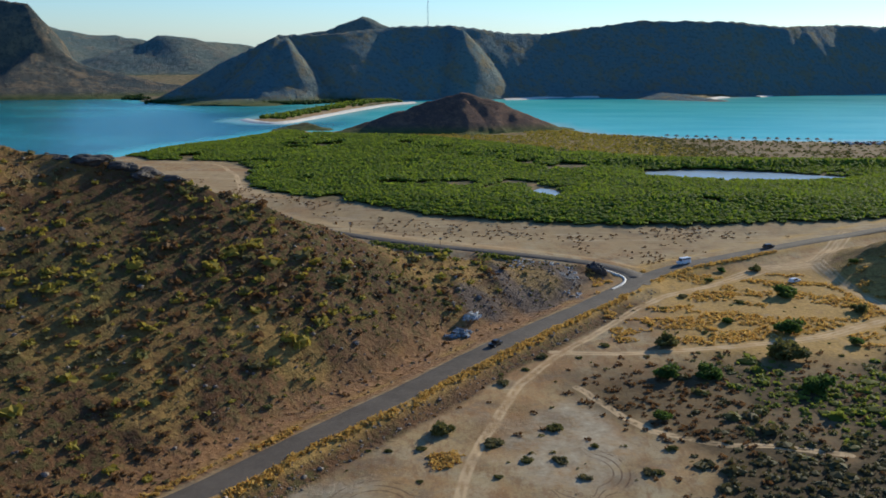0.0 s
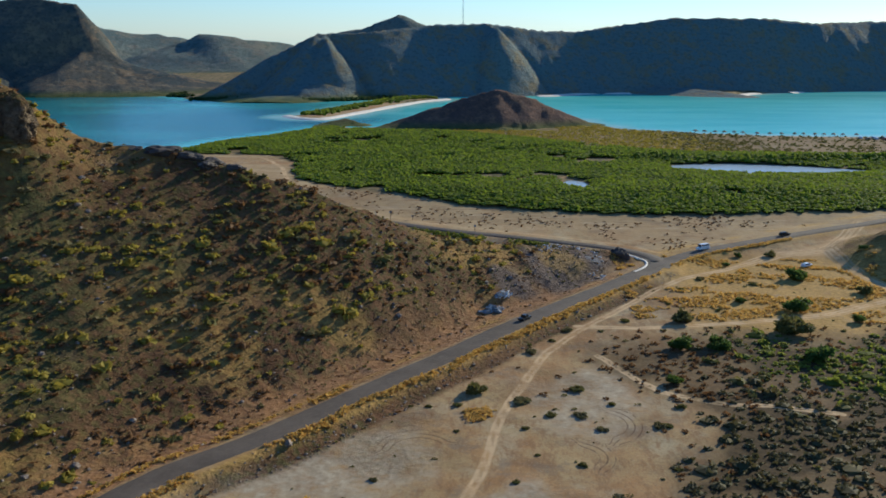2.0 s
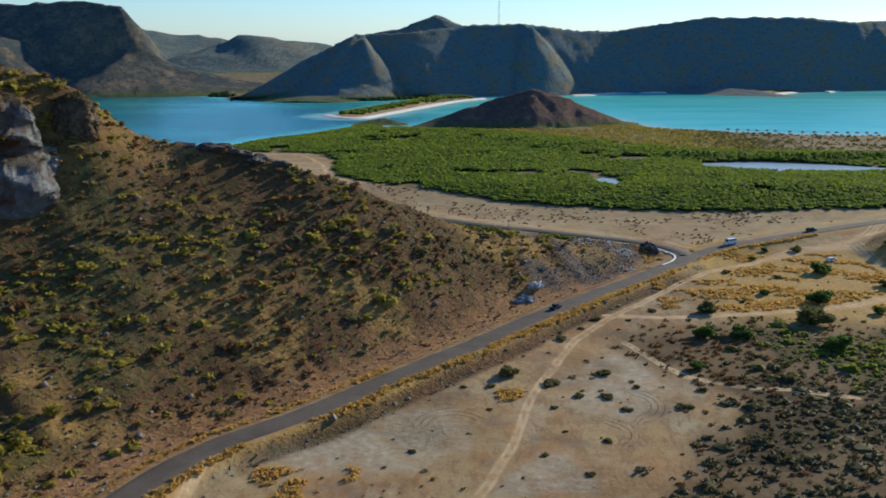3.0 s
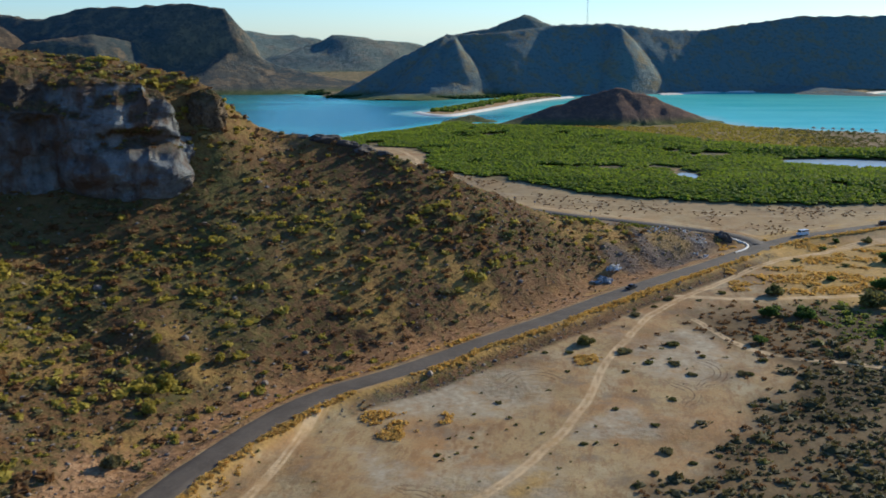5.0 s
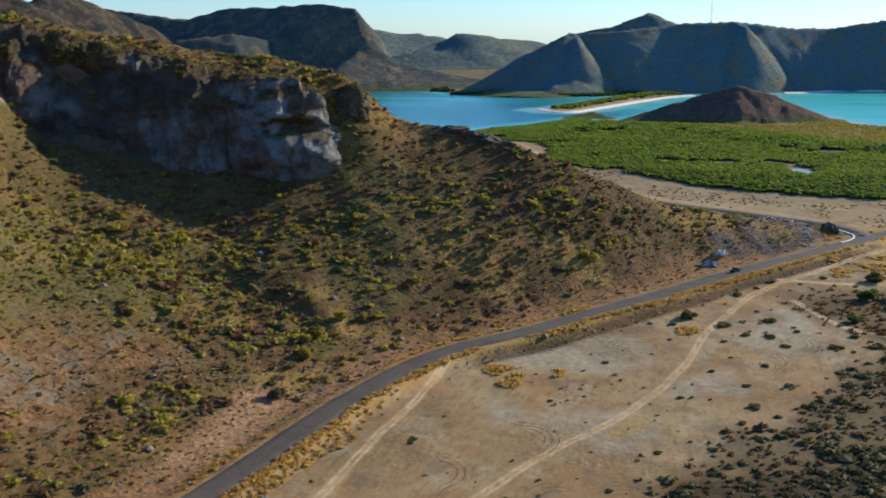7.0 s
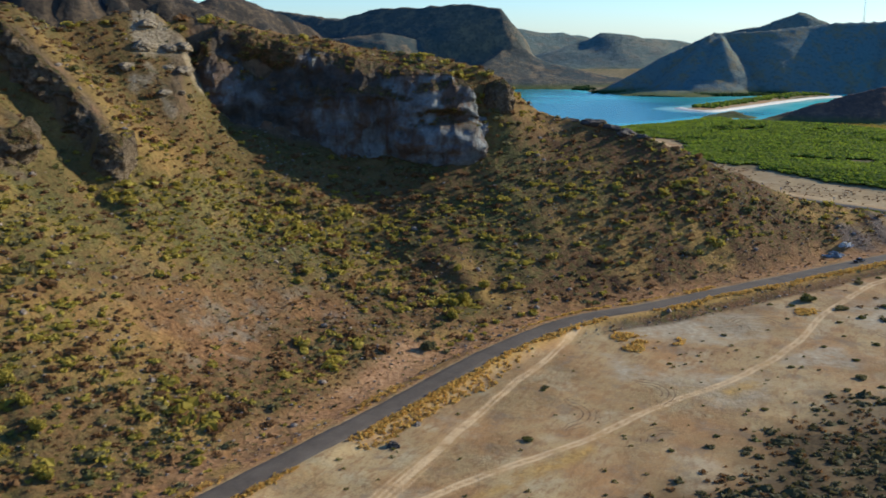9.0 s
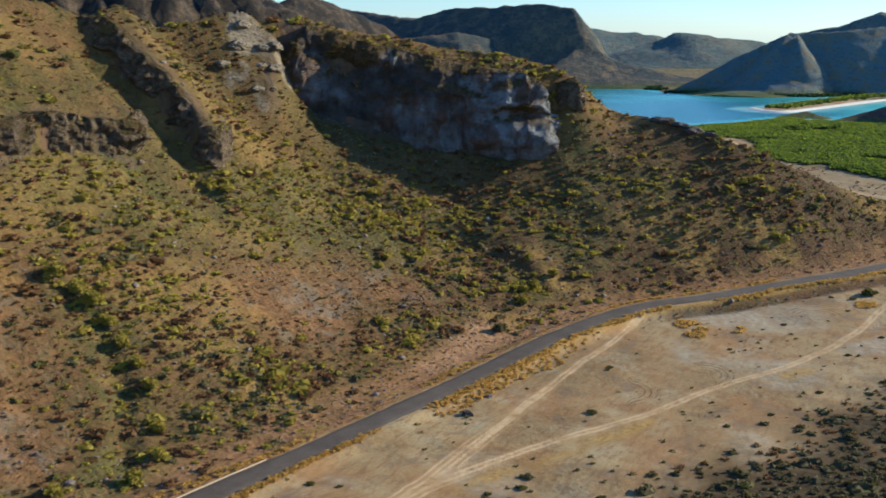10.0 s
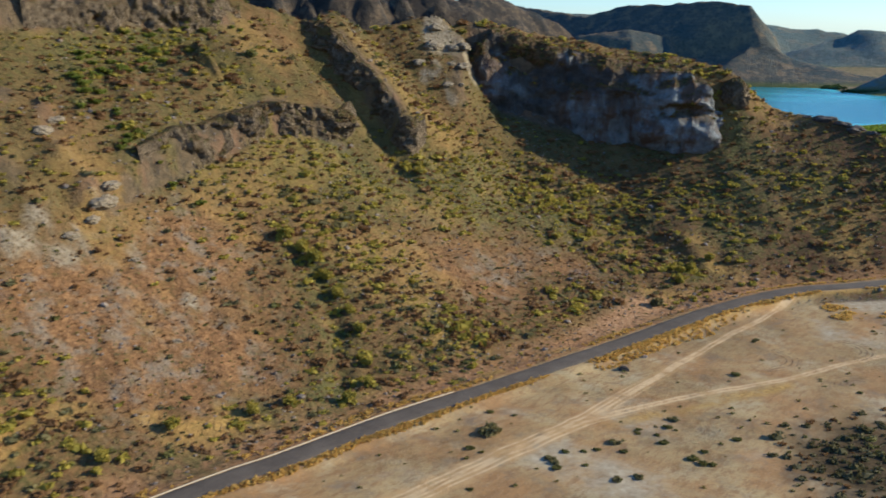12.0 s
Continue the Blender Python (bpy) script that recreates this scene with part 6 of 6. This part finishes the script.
bz, bmk = land(bx, by)
sel = (bmk["sand"] > 0.25) & (bmk["road"] > 8) & (rng.rand(len(bx)) < np.clip(1.7 * fbm(bx, by, 18, 4) - 0.05 + 0.45 * np.exp(-((by - 366 - 0.05 * bx) / 7) ** 2) * (bx > 0), 0, 0.75)) & (bmk["mangrove"] < 0)
size = rng.uniform(0.35, 0.8, sel.sum())
stuff("low_clumps", [cards(rng, np.c_[bx[sel], by[sel], bz[sel]], size, size * 0.6, 12, 0.4)], M["brown"], "low brown saltbush clumps on the sand flat", "scrub")
gx2, gy2 = jittered(rng, (-110, 110, -100, 335), 3.0)
gz2, gm2 = land(gx2, gy2)
sel = (gm2["hill"] < 0.3) & (gm2["road"] > 6) & (gm2["track"] < 0.3) & (rng.rand(len(gx2)) < 0.05 + 0.35 * np.clip(fbm(gx2, gy2, 26, 4) - 0.05, 0, 1)) & (gy2 < 330) & (gm2["sand"] < 0.3)
size = rng.uniform(0.25, 0.75, sel.sum())
stuff("low_clumps", [cards(rng, np.c_[gx2[sel], gy2[sel], gz2[sel]], size, size * 0.6, 14, 0.4)], M["olive"], "small dark clumps dotted over the clay plain", "scrub")
kx, ky = jittered(rng, (-70, 80, 130, 300), 1.3)
kz, km = land(kx, ky)
kd, _, ks, _ = polyline(kx, ky, ROAD)
sel = (ks < 0) & (kd > 5.0) & (kd < 10.5 + 3 * fbm(kx, ky, 12, 3)) & (rng.rand(len(kx)) < 0.6) & (km["track"] < 0.3)
size = rng.uniform(0.12, 0.36, sel.sum()) * (1 + (rng.rand(sel.sum()) > 0.95))
stuff("stones", [lumps(rng, np.c_[kx[sel], ky[sel], kz[sel]], size, size * 0.7, 0.35, False)], M["stone"], "dark brown rubble on the bank below the road", "stones")
scree = np.stack([rng.uniform(14, 44, 420), rng.uniform(292, 312, 420)], -1)
scree = scree[(fbm(scree[:, 0], scree[:, 1], 8, 3) > 0.02) & (land(scree[:, 0], scree[:, 1])[1]["road"] > 7)]
size = rng.uniform(0.2, 0.7, len(scree))
stuff("stones", [lumps(rng, np.c_[scree, height_at(*scree.T)], size, size * 0.5, 0.35, False)], M["rubble"], "blue-grey scree on the cut slope at the junction", "stones")
# mangrove fringe on the spit, under the headland and along the far shore
def fringe(line, wide, gap):
    pts = smooth_line(line, gap)
    pts = np.repeat(pts, 4, 0) + rng.normal(0, wide / 2, (len(pts) * 4, 2))
    size = rng.uniform(2.0, 3.6, len(pts))
    z = np.clip(height_at(*pts.T), 0, 4)
    c = np.c_[pts, z + 0.8]
    return [lumps(rng, c, size, size * 0.7, 0.3, False), cards(rng, c, size * 1.05, size * 0.85, 14, 0.26)]


gs = smooth_line([(40, 330), (22, 336.5), (2, 343), (-20, 351), (-34, 358)], 0.7)
gs = np.repeat(gs, 3, 0) + rng.normal(0, 0.9, (len(gs) * 3, 2))
gs = gs[(fbm(gs[:, 0], gs[:, 1], 10, 3) > -0.12) & (land(gs[:, 0], gs[:, 1])[1]["road"] > 4.2)]
size = rng.uniform(0.5, 1.2, len(gs))
c = np.c_[gs, height_at(*gs.T)]
stuff("shrubs", [lumps(rng, c, size * 0.7, size * 0.5, 0.3, False), cards(rng, c, size, size * 0.7, 12, 0.36)], M["lush"], "green shrubs in a row beside the side road", "shrubs")
stuff("mangrove", fringe([(-150, 838), (-130, 900), (-108, 985), (-85, 1050), (-55, 1078)], 9, 2.0), M["mangrove"], "green mangrove growing along the sand spit", "mangrove")
stuff("mangrove", fringe([(-310, 1040), (-235, 1050), (-160, 1040), (-90, 1100)], 9, 2.5), M["fringe"], "dark mangrove belt under the headland", "mangrove")
stuff("mangrove", fringe([(-900, 1094), (-700, 1105), (-506, 1120), (-441, 1118), (-397, 1176), (-340, 1090)], 10, 3.0), M["fringe"], "dark mangrove belt along the far shore", "mangrove")
